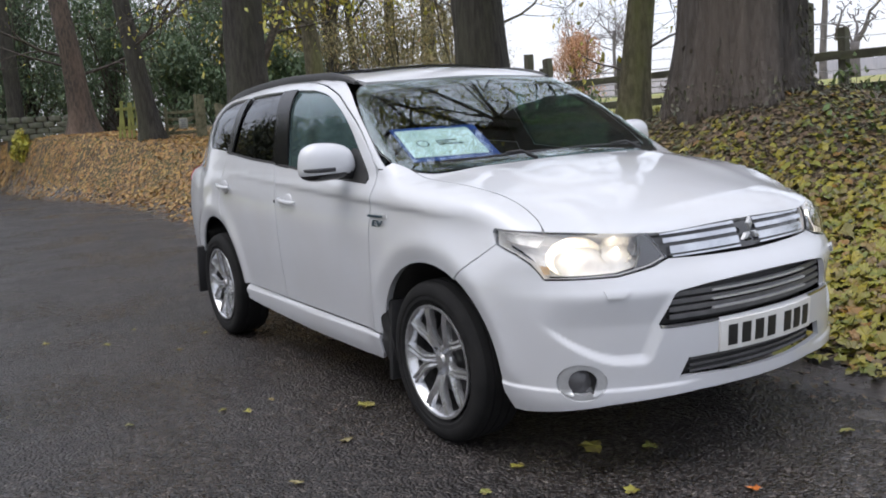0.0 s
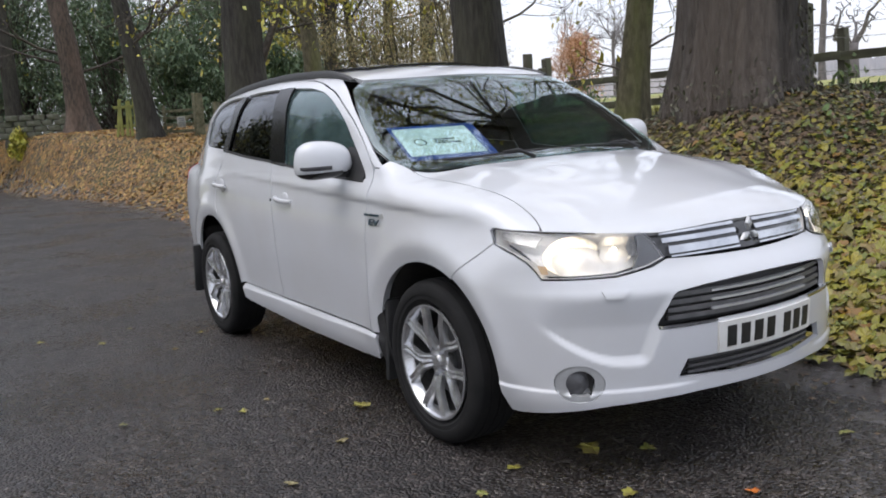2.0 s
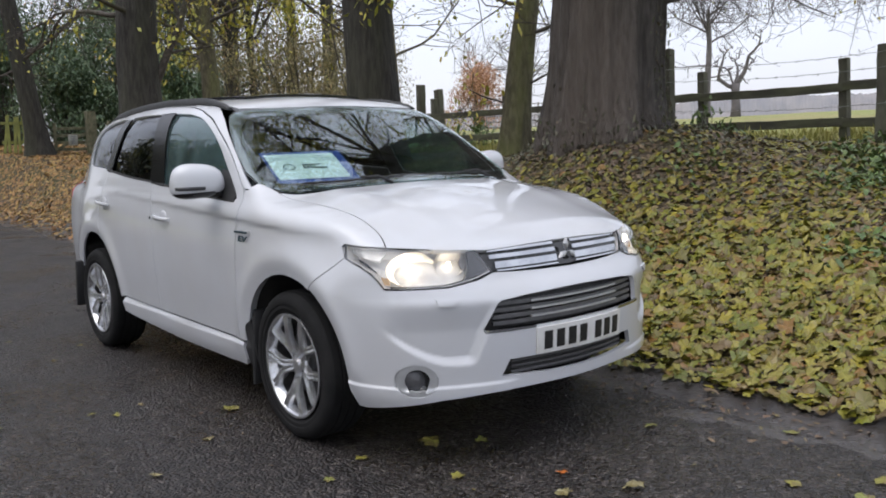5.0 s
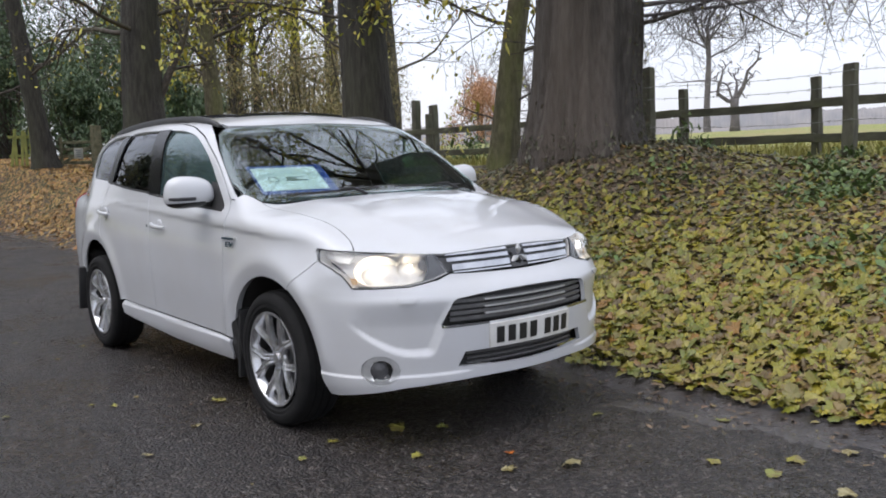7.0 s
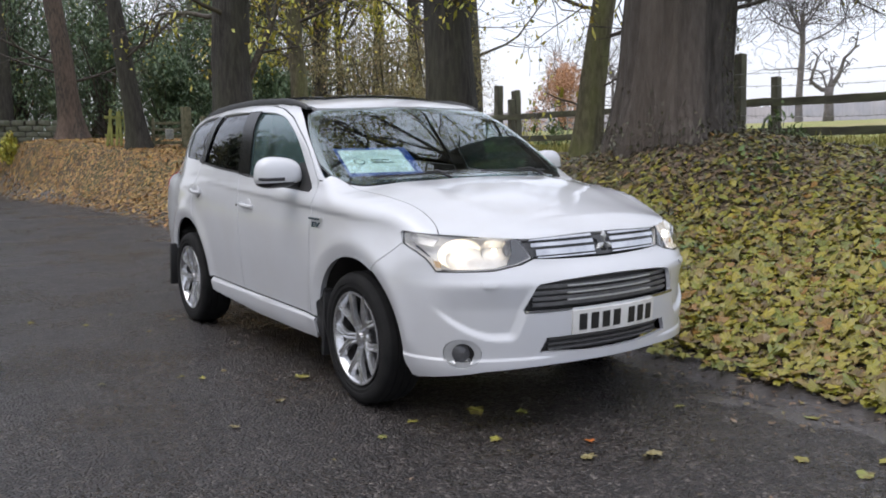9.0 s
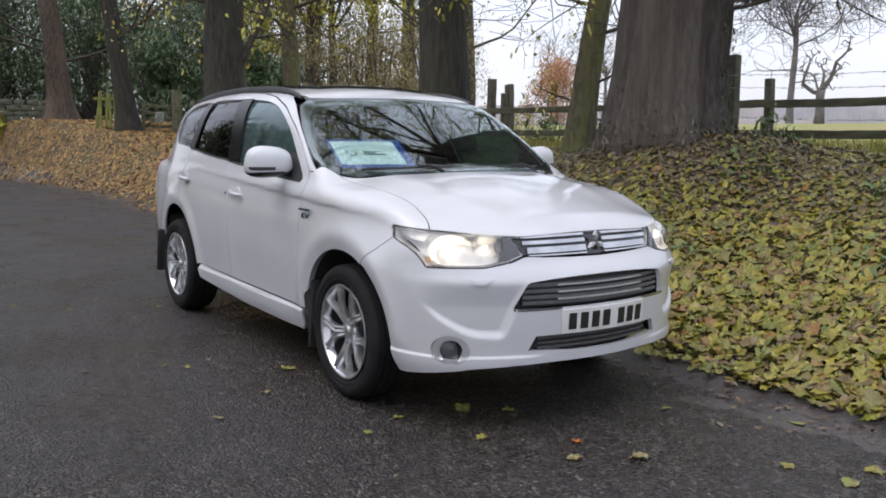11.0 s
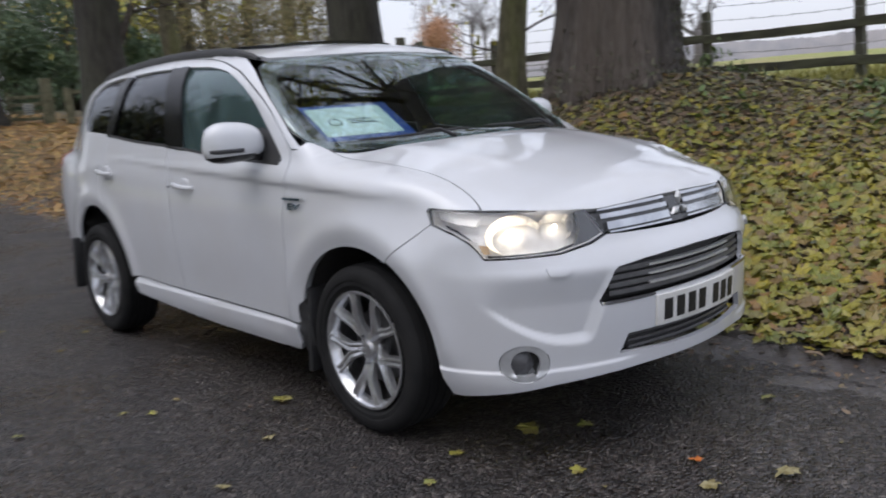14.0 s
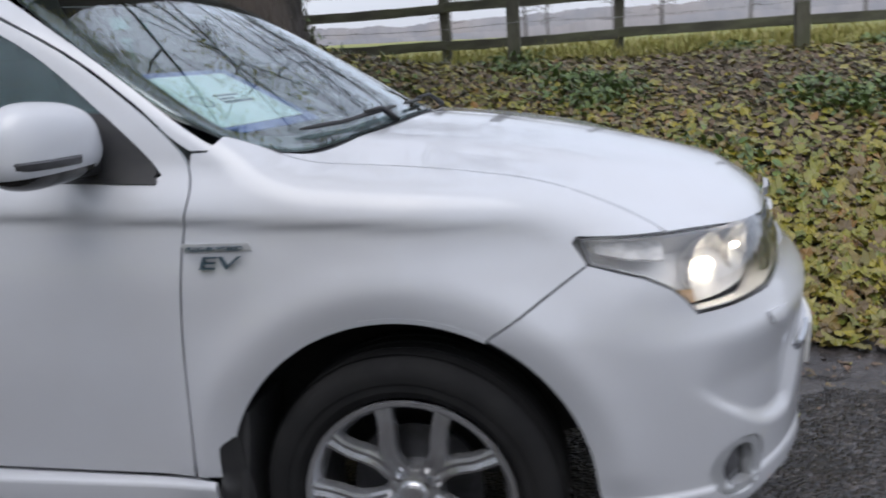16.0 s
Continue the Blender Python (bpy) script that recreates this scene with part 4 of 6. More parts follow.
# the wooded skyline
def skyline(dist, height, seed, lo, hi, mat, label):
    verts, faces = [], []
    n = 1300
    for i in range(n + 1):
        a = radians(lo + (hi - lo) * i / n)
        d = dist * (1 + .08 * vnoise((i * .016, 0, 0), 1, seed))
        x, y = 5 + d * math.cos(a), -3 + d * math.sin(a)
        h = height * (.80 + .16 * vnoise((i * .006, 0, 0), 1, seed) + .07 * vnoise((i * .05, 0, 0), 1, seed + 2) + .035 * vnoise((i * .4, 0, 0), 1, seed + 4) + .025 * vnoise((i * 1.3, 0, 0), 1, seed + 8))
        for k, (dd, f) in enumerate(((-.02, 0), (-.012, .55), (0, 1), (.05, .8), (.06, 0))):
            jag = .03 * vnoise((i * .9, k * 3.0, 0), 1, seed + 5)
            verts.append((x + dist * (dd + jag * .05) * math.cos(a), y + dist * (dd + jag * .05) * math.sin(a), -6 + (h + 6) * min(1, max(0, f + (jag if 0 < f else 0)))))
    for i in range(n):
        for k in range(4):
            faces.append((i * 5 + k, i * 5 + 5 + k, i * 5 + 6 + k, i * 5 + 1 + k))
    return tagged(mesh_object("backdrop", verts, faces, mat, smooth=True), label, "woodland", kind="structure")


skyline(420, 19.5, 2.0, 40, 160, "woodland_far", "distant wooded ridge, mist painted into its pale colour")
skyline(240, 8.5, 6.0, 40, 150, "woodland_far", "far hedge of leafless trees, haze painted into its colour")

# ivy climbing the foot of the oak, on the bark itself
def climbing_ivy():
    rng = np.random.default_rng(33)
    trunk = next(o for o in oak.children if o.name.startswith("trunk"))
    places = []
    for v in trunk.data.vertices:
        h, a = v.co.z - .5, math.atan2(v.co.y, v.co.x)
        chance = .9 * math.exp(-max(h, 0) / .09) + .9 * math.exp(-((a - .42) / .30) ** 2) * math.exp(-max(h, 0) / 1.3)
        for _ in range(4):
            if h > -.2 and rng.random() < chance:
                n = v.normal
                places.append(tuple(oak.matrix_basis @ (v.co + n * rng.uniform(.0, .025)) + Vector(rng.normal(0, .025, 3))))
    v, q = leaf_batch(places, [rng.uniform(.018, .040) for _ in places], rng, flat=1.3)
    return tagged(mesh_object("climbing_ivy", v, q, "ivy"), "dark ivy climbing the foot of the oak", "ivy", kind="stuff")


climbing_ivy()


# ---- fences and gate ----
def wood_beam(length, h, d, rng, n=14):
    """A weathered sawn rail along x, slightly bowed and uneven."""
    bm = bmesh.new()
    ring = [(-d / 2, -h / 2), (-d / 2, h / 2), (d / 2, h / 2), (d / 2, -h / 2)]
    rows = []
    for i in range(n + 1):
        x = length * i / n
        o = [rng.normal(0, .0025) for _ in range(8)]
        sag = -.006 * math.sin(math.pi * i / n)
        rows.append([bm.verts.new((x, y + o[k], z + sag + o[k + 4])) for k, (y, z) in enumerate(ring)])
    for a, b in zip(rows, rows[1:]):
        for k in range(4):
            bm.faces.new((a[k], a[(k + 1) % 4], b[(k + 1) % 4], b[k]))
    bm.faces.new(rows[0])
    bm.faces.new(rows[-1][::-1])
    bmesh.ops.bevel(bm, geom=[e for e in bm.edges if abs(e.verts[0].co.x - e.verts[1].co.x) > .01], offset=.006, segments=1, affect="EDGES")
    return bm


def post_bm(h, w, d, rng, below=.25):
    bm = bmesh.new()
    rows = []
    for z in np.linspace(-below, h, 9):
        rows.append([bm.verts.new((sx * w / 2 + rng.normal(0, .003), sy * d / 2 + rng.normal(0, .003), z + (rng.normal(0, .006) if z >= h - .001 else 0))) for sx, sy in ((-1, -1), (1, -1), (1, 1), (-1, 1))])
    for a, b in zip(rows, rows[1:]):
        for k in range(4):
            bm.faces.new((a[k], a[(k + 1) % 4], b[(k + 1) % 4], b[k]))
    bm.faces.new(rows[0][::-1])
    bm.faces.new(rows[-1])
    bmesh.ops.bevel(bm, geom=bm.edges[:], offset=.007, segments=1, affect="EDGES")
    return bm


rng = np.random.default_rng(17)
FY = 7.05
rail_fence = thing("rail_fence", (0, FY, 0), "weathered two-rail timber field fence with square posts", "fence")
for k in range(10):
    x = -9.26 + 1.852 * k
    ob = part("post", post_bm(2.10 - ground_z(x, FY, False), .10, .10, rng), "post_wood", rail_fence, angle=30)
    ob.matrix_basis = Matrix.Translation((x, 0, ground_z(x, FY, False))) @ Matrix.Rotation(rng.normal(0, .012), 4, "Y")
    if k < 9:
        for z in (1.782, 1.388):
            ob = part("rail", wood_beam(1.86, .10, .04, rng), "fence_wood", rail_fence, angle=30)
            ob.matrix_basis = Matrix.Translation((x, -.07, z + rng.normal(0, .006)))
wire_fence = thing("wire_fence", (0, 6.1, 0), "tall timber posts strung with barbed wire", "fence")
WX = [-4.2, -1.70, .84, 3.5, 6.1]
for k, x in enumerate(WX):
    g = ground_z(x, 6.1, False)
    ob = part("post", post_bm((2.33, 2.33, 2.13, 2.16, 2.15)[k] - g, .125, .11, rng), "post_wood", wire_fence, angle=30)
    ob.matrix_basis = Matrix.Translation((x, 0, g)) @ Matrix.Rotation(rng.normal(0, .015), 4, "Y")
for z in (2.05, 1.90, 1.55):
    verts, faces = [], []
    xs = np.linspace(WX[0], WX[-1], 90)
    pts = [(x, -.065 + .004 * math.sin(x * 7), z + .04 * float(ss(.5, -2, x)) - .025 * math.sin(math.pi * ((x - WX[0]) / 2.57 % 1)) + .004 * math.sin(x * 23)) for x in xs]
    tube(pts, .0028, 4, verts, faces)
    for q in pts[::2]:
        tube([(q[0] - .012, q[1] - .008, q[2] - .014), (q[0] + .012, q[1] + .008, q[2] + .014)], .002, 3, verts, faces)
        tube([(q[0] - .012, q[1] + .008, q[2] + .014), (q[0] + .012, q[1] - .008, q[2] - .014)], .002, 3, verts, faces)
    mesh_object("wire", verts, faces, "steel_grey", wire_fence, "strand of barbed wire")

# the corner of old posts where the fence ends
corner = thing("fence_corner", (-8.0, 7.2, ground_z(-8.0, 7.2, False)), "old leaning strainer posts at the fence end", "fence")
for dx, dy, h, tilt in ((0, 0, 1.25, .03), (.35, .2, 1.15, -.05), (-.3, .5, 1.0, .22)):
    ob = part("post", post_bm(h, .13, .13, rng), "post_wood", corner, angle=30)
    ob.matrix_basis = Matrix.Translation((dx, dy, 0)) @ Matrix.Rotation(tilt, 4, "Y")

# tubular steel gate standing in the field
field_gate = thing("field_gate", (-17.5, 17.5, ground_z(-17.5, 17.5, False)), "grey tubular steel field gate", "gate")
for k in range(6):
    verts, faces = [], []
    tube([(0, 0, .15 + .19 * k), (2.6, 2.4, .15 + .19 * k)], .02, 6, verts, faces)
    mesh_object("bar", verts, faces, "steel_grey", field_gate, smooth=True)
for q in (0, .5, 1):
    verts, faces = [], []
    tube([(2.6 * q, 2.4 * q, 0), (2.6 * q, 2.4 * q, 1.15)], .022, 6, verts, faces)
    mesh_object("upright", verts, faces, "steel_grey", field_gate, smooth=True)

# old wooden gate, notice and pale fence at the wood's edge
def at_bearing(az, dist):
    a = radians(az)
    return 5.16 + dist * math.cos(a), -2.84 + dist * math.sin(a)


gx0, gy0 = at_bearing(162.7, 25.2)
gate_post = thing("gate_post", (gx0, gy0, ground_z(gx0, gy0, False)), "thick mossy wooden gate post", "post")
part("post", post_bm(1.12, .24, .22, rng), "gate_wood", gate_post, angle=30)
hx, hy = at_bearing(161.6, 24.6)
side_post = thing("gate_post", (hx, hy, ground_z(hx, hy, False)), "short mossy post with a rail behind the car", "post")
part("post", post_bm(.90, .16, .16, rng), "gate_wood", side_post, angle=30)
rail = part("rail", wood_beam(2.2, .10, .06, rng), "gate_wood", side_post, angle=30)
rail.matrix_basis = Matrix.Translation((0, 0, .80)) @ Matrix.Rotation(radians(72), 4, "Z")
wx, wy = at_bearing(164.6, 25.4)
old_gate = thing("wooden_gate", Matrix.Translation((wx, wy, ground_z(wx, wy, False))) @ Matrix.Rotation(radians(75), 4, "Z"), "weathered five-bar wooden gate, closed", "gate")
for z in (.12, .30, .48, .66):
    part("bar", wood_beam(1.0, .08, .03, rng), "gate_wood", old_gate, angle=30).matrix_basis = Matrix.Translation((-.1, 0, z))
for x, t in ((-.05, 0), (.85, 0)):
    part("upright", post_bm(.80, .08, .05, rng, .1), "gate_wood", old_gate, angle=30).matrix_basis = Matrix.Translation((x, -.04, 0))
part("brace", wood_beam(1.2, .07, .03, rng), "gate_wood", old_gate, angle=30).matrix_basis = Matrix.Translation((-.05, -.05, .1)) @ Matrix.Rotation(radians(-30), 4, "Y")
sx0, sy0 = at_bearing(163.75, 24.9)
notice = thing("notice", Matrix.Translation((sx0, sy0, ground_z(sx0, sy0, False) + .40)) @ Matrix.Rotation(radians(75), 4, "Z"), "small pale notice board on the gate", "sign")
part("board", box_bm(.22, .02, .28, bevel=.004), "gate_notice", notice)
for k in range(4):
    part("text_bar", box_bm(.15 - .03 * (k % 2), .004, .016, (0, -.0125, .085 - .055 * k), bevel=0), "print_dark", notice)
pale_fence = thing("pale_fence", Matrix.Translation((*at_bearing(167.45, 25.8), ground_z(*at_bearing(167.45, 25.8), False))) @ Matrix.Rotation(radians(75), 4, "Z"), "mossy yellow-green paling fence", "fence")
for k in range(5):
    ob = part("pale", post_bm(1.0 + rng.normal(0, .05), .075, .03, rng, .05), "pale_mossy", pale_fence, angle=30)
    ob.matrix_basis = Matrix.Translation((.125 * k, 0, 0)) @ Matrix.Rotation(rng.normal(0, .06), 4, "Y")
for z in (.3, .8):
    part("rail", wood_beam(.62, .08, .03, rng), "pale_mossy", pale_fence, angle=30).matrix_basis = Matrix.Translation((-.05, .04, z))
# low stone wall at the far end of the verge
wall_at = at_bearing(171.8, 33)
stone_wall = thing("stone_wall", Matrix.Translation((*wall_at, ground_z(*wall_at, False))) @ Matrix.Rotation(radians(80), 4, "Z"), "low mossy stone wall", "wall")
for row in range(4):
    for k in range(9):
        ob = part("stone", box_bm(.40 + rng.uniform(-.08, .05), .32, .19, bevel=.04), "stone", stone_wall)
        ob.matrix_basis = Matrix.Translation((-2.6 + .42 * k + .2 * (row % 2), rng.normal(0, .02), .06 + .19 * row)) @ Matrix.Rotation(rng.normal(0, .05), 4, "Z")

# single leaves lying on the lane
def lone_leaf(x, y, s, seed, mat="leaf_single", label="single yellow-green leaf lying on the asphalt"):
    r = np.random.default_rng(seed)
    v, q = leaf_batch([(0, 0, 0)], [s * r.uniform(.62, .80)], r, flat=.07, lift=.002, shape=PALM, curl=.22)
    ob = mesh_object("fallen_leaf", v, q, mat)
    ob.matrix_basis = Matrix.Translation((x, y, road_z(x, y) + .002))
    return tagged(ob, label, "leaf", "leaves on the lane")


for k, (x, y, s) in enumerate([(0.71, -0.9, 0.13), (1.06, -1.18, 0.08), (0.27, -1.45, 0.06), (0.39, -1.37, 0.06), (1.33, -1.53, 0.09), (1.88, -1.04, 0.06), (1.83, -0.48, 0.12), (2.21, -0.65, 0.08), (2.6, -0.47, 0.08), (2.75, -0.24, 0.12), (2.84, 0.73, 0.1), (3.14, 0.21, 0.09), (3.39, 0.25, 0.1), (3.47, 0.71, 0.1), (3.68, 0.26, 0.11), (3.37, 0.44, 0.1), (0.17, -1.87, 0.06), (-1.45, -1.0, 0.06), (-1.12, -1.26, 0.07), (0.29, -1.21, 0.05), (1.97, -0.31, 0.08), (-2.03, -1.91, 0.09), (-1.64, -1.59, 0.07), (-1.97, -1.34, 0.05), (1.77, -0.81, 0.09), (2.37, 0.37, 0.08)]):
    lone_leaf(x, y, s, 200 + k)
lone_leaf(2.463, -.333, .07, 260, "leaf_rust", "small orange leaf on the asphalt")


# ---- the car: panels cut from the solid, each with its own edge and thickness ----
from mathutils.geometry import delaunay_2d_cdt

NOSE_AT = 1.25


def nose(x, y, z):
    """A place on the front, as the turn round the nose's centre (in metres of arc) and the height."""
    return math.atan2(y, x - NOSE_AT) * .95, z


def curve(pts, n=6):
    """A smooth open line through points."""
    p = np.array(pts, float)
    q = np.vstack([2 * p[0] - p[1], p, 2 * p[-1] - p[-2]])
    out = []
    for i in range(1, len(q) - 2):
        for t in np.arange(n) / n:
            a, b, c, d = q[i - 1:i + 3]
            out.append(.5 * (2 * b + (c - a) * t + (2 * a - 5 * b + 4 * c - d) * t ** 2 + (3 * b - a - 3 * c + d) * t ** 3))
    out.append(p[-1])
    return [tuple(v) for v in out]


def arc(cx, cy, r, a0, a1, n=24, ry=None):
    return [(cx + r * math.cos(radians(a)), cy + (ry or r) * math.sin(radians(a))) for a in np.linspace(a0, a1, n)]


def mirrored(half):
    """A closed front or top outline from its half, given from the middle outward and back to the middle."""
    return half + [(-u, v) for u, v in half[::-1] if abs(u) > 1e-6]


def mirrored_y(half):
    return half + [(u, -v) for u, v in half[::-1] if abs(v) > 1e-6]


def inside(poly, pts):
    poly, hit = np.asarray(poly, float), np.zeros(len(pts), bool)
    x, y = pts[:, 0], pts[:, 1]
    for (x0, y0), (x1, y1) in zip(poly, np.roll(poly, -1, 0)):
        if y0 != y1:
            hit ^= ((y0 > y) != (y1 > y)) & (x < (x1 - x0) * (y - y0) / (y1 - y0) + x0)
    return hit


def densify(poly, step):
    out = []
    p = np.asarray(poly, float)
    for a, b in zip(p, np.roll(p, -1, 0)):
        d = np.linalg.norm(b - a)
        if d < 1e-5:
            continue
        for t in np.arange(max(1, round(d / step))) / max(1, round(d / step)):
            out.append(a + (b - a) * t)
    return np.array(out)


def cut(outline, holes=(), step=.03):
    """Triangles that fill an outline but for its holes, in the plane."""
    loops = [densify(outline, step), *(densify(h, step) for h in holes)]
    border = np.vstack(loops)
    edges, base = [], 0
    for lp in loops:
        edges += [(base + i, base + (i + 1) % len(lp)) for i in range(len(lp))]
        base += len(lp)
    lo, hi = loops[0].min(0), loops[0].max(0)
    g = np.stack(np.meshgrid(np.arange(lo[0], hi[0], step), np.arange(lo[1], hi[1], step)), -1).reshape(-1, 2)
    g[:, 0] += step * .5 * (np.round((g[:, 1] - lo[1]) / step) % 2)

    def within(q):
        ok = inside(loops[0], q)
        for h in loops[1:]:
            ok &= ~inside(h, q)
        return ok

    g = g[within(g)]
    if len(g):
        g = g[np.array([np.min(np.sum((border - q) ** 2, 1)) > (.5 * step) ** 2 for q in g], bool)]
    pts = np.vstack([border, g])
    v, _, f, *_ = delaunay_2d_cdt([Vector(q) for q in pts.tolist()], edges, [], 0, 1e-6)
    v = np.array([tuple(q) for q in v])
    f = np.array([q for q in f if len(q) == 3])
    return v, f[within(v[f].mean(1))]


def lift(uv, mode, side, depth):
    n = len(uv)
    if mode == "side":
        start, way, far = np.c_[uv[:, 0], np.full(n, side * 1.3), uv[:, 1]], np.tile([0, -side, 0.0], (n, 1)), 1.25
    elif mode == "top":
        start, way, far = np.c_[uv, np.full(n, 2.0)], np.tile([0, 0, -1.0], (n, 1)), 1.6
    elif mode == "tail":
        start, way, far = np.c_[np.full(n, -3.0), uv], np.tile([1.0, 0, 0], (n, 1)), 1.6
    else:
        a = uv[:, 0] / .95
        d = np.c_[np.cos(a), np.sin(a), np.zeros(n)]
        start, way, far = np.array([NOSE_AT, 0, 0]) + 1.6 * d + np.c_[np.zeros((n, 2)), uv[:, 1]], -d, 1.5
    return march(start, way, depth, far, 160)


def panel(name, outline, mode, mat, parent, holes=(), step=.03, depth=0.0, thick=.014, side=-1, label="", back="dark_underside", lip=.0025):
    uv, tri = cut(outline, holes, step)
    p = lift(uv, mode, side, depth)
    nrm = car_normal(p)
    a, b, c = p[tri[:, 0]], p[tri[:, 1]], p[tri[:, 2]]
    turn = (np.cross(b - a, c - a) * nrm[tri[:, 0]]).sum(1) < 0
    tri[turn] = tri[turn][:, ::-1]
    count = {}
    for q in tri.tolist():
        for i in range(3):
            count[(q[i], q[(i + 1) % 3])] = 1
    rim = [e for e in count if e[::-1] not in count]
    on_rim = sorted({i for e in rim for i in e})
    p = p.copy()
    p[on_rim] -= nrm[on_rim] * lip
    n = len(p)
    verts, normals, faces, slots = [p], [nrm], tri.tolist(), [0] * len(tri)
    inner = p - nrm * thick
    verts.append(inner)
    normals.append(-nrm)
    faces += [(q[2] + n, q[1] + n, q[0] + n) for q in tri.tolist()]
    slots += [1] * len(tri)
    base = 2 * n
    for i, j in rim:
        out = np.cross(p[j] - p[i], nrm[i] + nrm[j])
        out /= np.linalg.norm(out) + 1e-9
        verts.append(np.array([p[i], p[j], inner[j], inner[i]]))
        normals.append(np.tile(out, (4, 1)))
        faces.append((base + 3, base + 2, base + 1, base))
        slots.append(0)
        base += 4
    ob = mesh_object(name, np.vstack(verts), faces, [mat, back], parent, label, normals=np.vstack(normals))
    ob.data.polygons.foreach_set("material_index", slots)
    return ob


def surface_net(field, lo, hi, step):
    """A closed mesh of the zero level of a field on a grid."""
    ax = [np.arange(a, b + step, step) for a, b in zip(lo, hi)]
    X, Y, Z = np.meshgrid(*ax, indexing="ij")
    v = field(X, Y, Z)
    s = v < 0
    cell = np.zeros(tuple(k - 1 for k in v.shape), int)
    corners = [(i, j, k) for i in (0, 1) for j in (0, 1) for k in (0, 1)]
    sl = lambda c: tuple(slice(o, o + n - 1) for o, n in zip(c, v.shape))
    for c in corners:
        cell += s[sl(c)]
    active = (cell > 0) & (cell < 8)
    idx = -np.ones(active.shape, int)
    idx[active] = np.arange(active.sum())
    tot, cnt = np.zeros((active.sum(), 3)), np.zeros(active.sum())
    where = np.argwhere(active)
    for c in corners:
        for d in range(3):
            if c[d] == 0:
                e = list(c)
                e[d] = 1
                va, vb = v[tuple((where + c).T)], v[tuple((where + e).T)]
                cross = (va < 0) != (vb < 0)
                t = np.where(cross, va / np.where(va == vb, 1, va - vb), 0)
                q = where + np.array(c) + np.eye(3)[d] * t[:, None]
                tot[cross] += q[cross]
                cnt[cross] += 1
    verts = np.array(lo) + step * tot / cnt[:, None]
    faces = []
    for d in range(3):
        e = np.eye(3, dtype=int)[d]
        o1, o2 = np.eye(3, dtype=int)[(d + 1) % 3], np.eye(3, dtype=int)[(d + 2) % 3]
        a = s[tuple(slice(0, n - k) for n, k in zip(s.shape, e))]
        b = s[tuple(slice(k, n) for n, k in zip(s.shape, e))]
        for q in np.argwhere(a != b):
            if q[(d + 1) % 3] == 0 or q[(d + 2) % 3] == 0 or any(q[k] >= idx.shape[k] for k in ((d + 1) % 3, (d + 2) % 3)):
                continue
            quad = [idx[tuple(q)], idx[tuple(q - o1)], idx[tuple(q - o1 - o2)], idx[tuple(q - o2)]]
            if min(quad) >= 0:
                faces.append(quad if a[tuple(q)] else quad[::-1])
    return verts, faces


car = thing("car", (0, 0, 0), "white plug-in hybrid family SUV with lit headlights, parked on the lane", "car")


# inner body: floor, wheel housings, bulkheads
def core(x, y, z):
    v = car_field(x, y, z) + .045 + .08 * ss(1.5, 1.7, x)
    v = np.maximum(v, z - np.where(x > .62, 1.045, .70))
    for cx, cz, r in ARCH:
        v = np.maximum(v, np.where(np.abs(y) > .50, r + .015 - np.hypot(x - cx, z - cz), -1))
    return v


cv, cf = surface_net(core, (-2.5, -1.0, .12), (2.4, 1.0, 1.2), .045)
mesh_object("inner_body", cv, cf, "dark_underside", car, "dark inner body and wheel housings", smooth=True)

G = .0028   # half a shut line
F_FRONT = [(.834, .390), (.845, .50), (.857, .73), (.878, .90), (.893, .98), (.908, 1.05), (.893, 1.11), (.85, 1.16), (.765, 1.235), (.60, 1.352), (.37, 1.468), (.22, 1.515), (.08, 1.548), (-.10, 1.572), (-.25, 1.584), (-.43, 1.594)]
B_LINE = [(-.43, 1.594), (-.36, 1.40), (-.27, 1.20), (-.225, 1.05), (-.207, .85), (-.205, .60), (-.20, .404)]
R_TOP = [(-.43, 1.594), (-.65, 1.60), (-.85, 1.598), (-.985, 1.592)]
R_BACK = [(-.985, 1.592), (-1.015, 1.45), (-1.065, 1.25), (-1.10, 1.14), (-1.17, 1.0), (-1.185, .90), (-1.14, .825)]
R_ARCH = arc(-1.325, .372, .428, 65, 3.5, 16)


def shifted(pts, dx=0, dz=0):
    return [(x + dx, z + dz) for x, z in pts]


W_FRONT = curve([(-.075, 1.138), (.20, 1.113), (.50, 1.090), (.82, 1.073)], 4) + curve([(.838, 1.083), (.80, 1.125), (.695, 1.22), (.555, 1.335), (.42, 1.415), (.24, 1.487), (.05, 1.524), (-.10, 1.536), (-.235, 1.545)], 5) + [(-.20, 1.42), (-.13, 1.25)]
W_REAR = [(-.255, 1.156), (-.40, 1.545)] + curve([(-.43, 1.549), (-.70, 1.553), (-.94, 1.548)], 4) + [(-.985, 1.42), (-1.03, 1.215)] + curve([(-1.03, 1.213), (-.65, 1.180), (-.26, 1.155)], 4)[1:-1]
W_QUARTER = curve([(-1.09, 1.222), (-1.30, 1.236), (-1.47, 1.246)], 4) + curve([(-1.505, 1.262), (-1.525, 1.31), (-1.49, 1.42), (-1.40, 1.515), (-1.25, 1.538), (-1.02, 1.545)], 5) + [(-1.05, 1.42)]
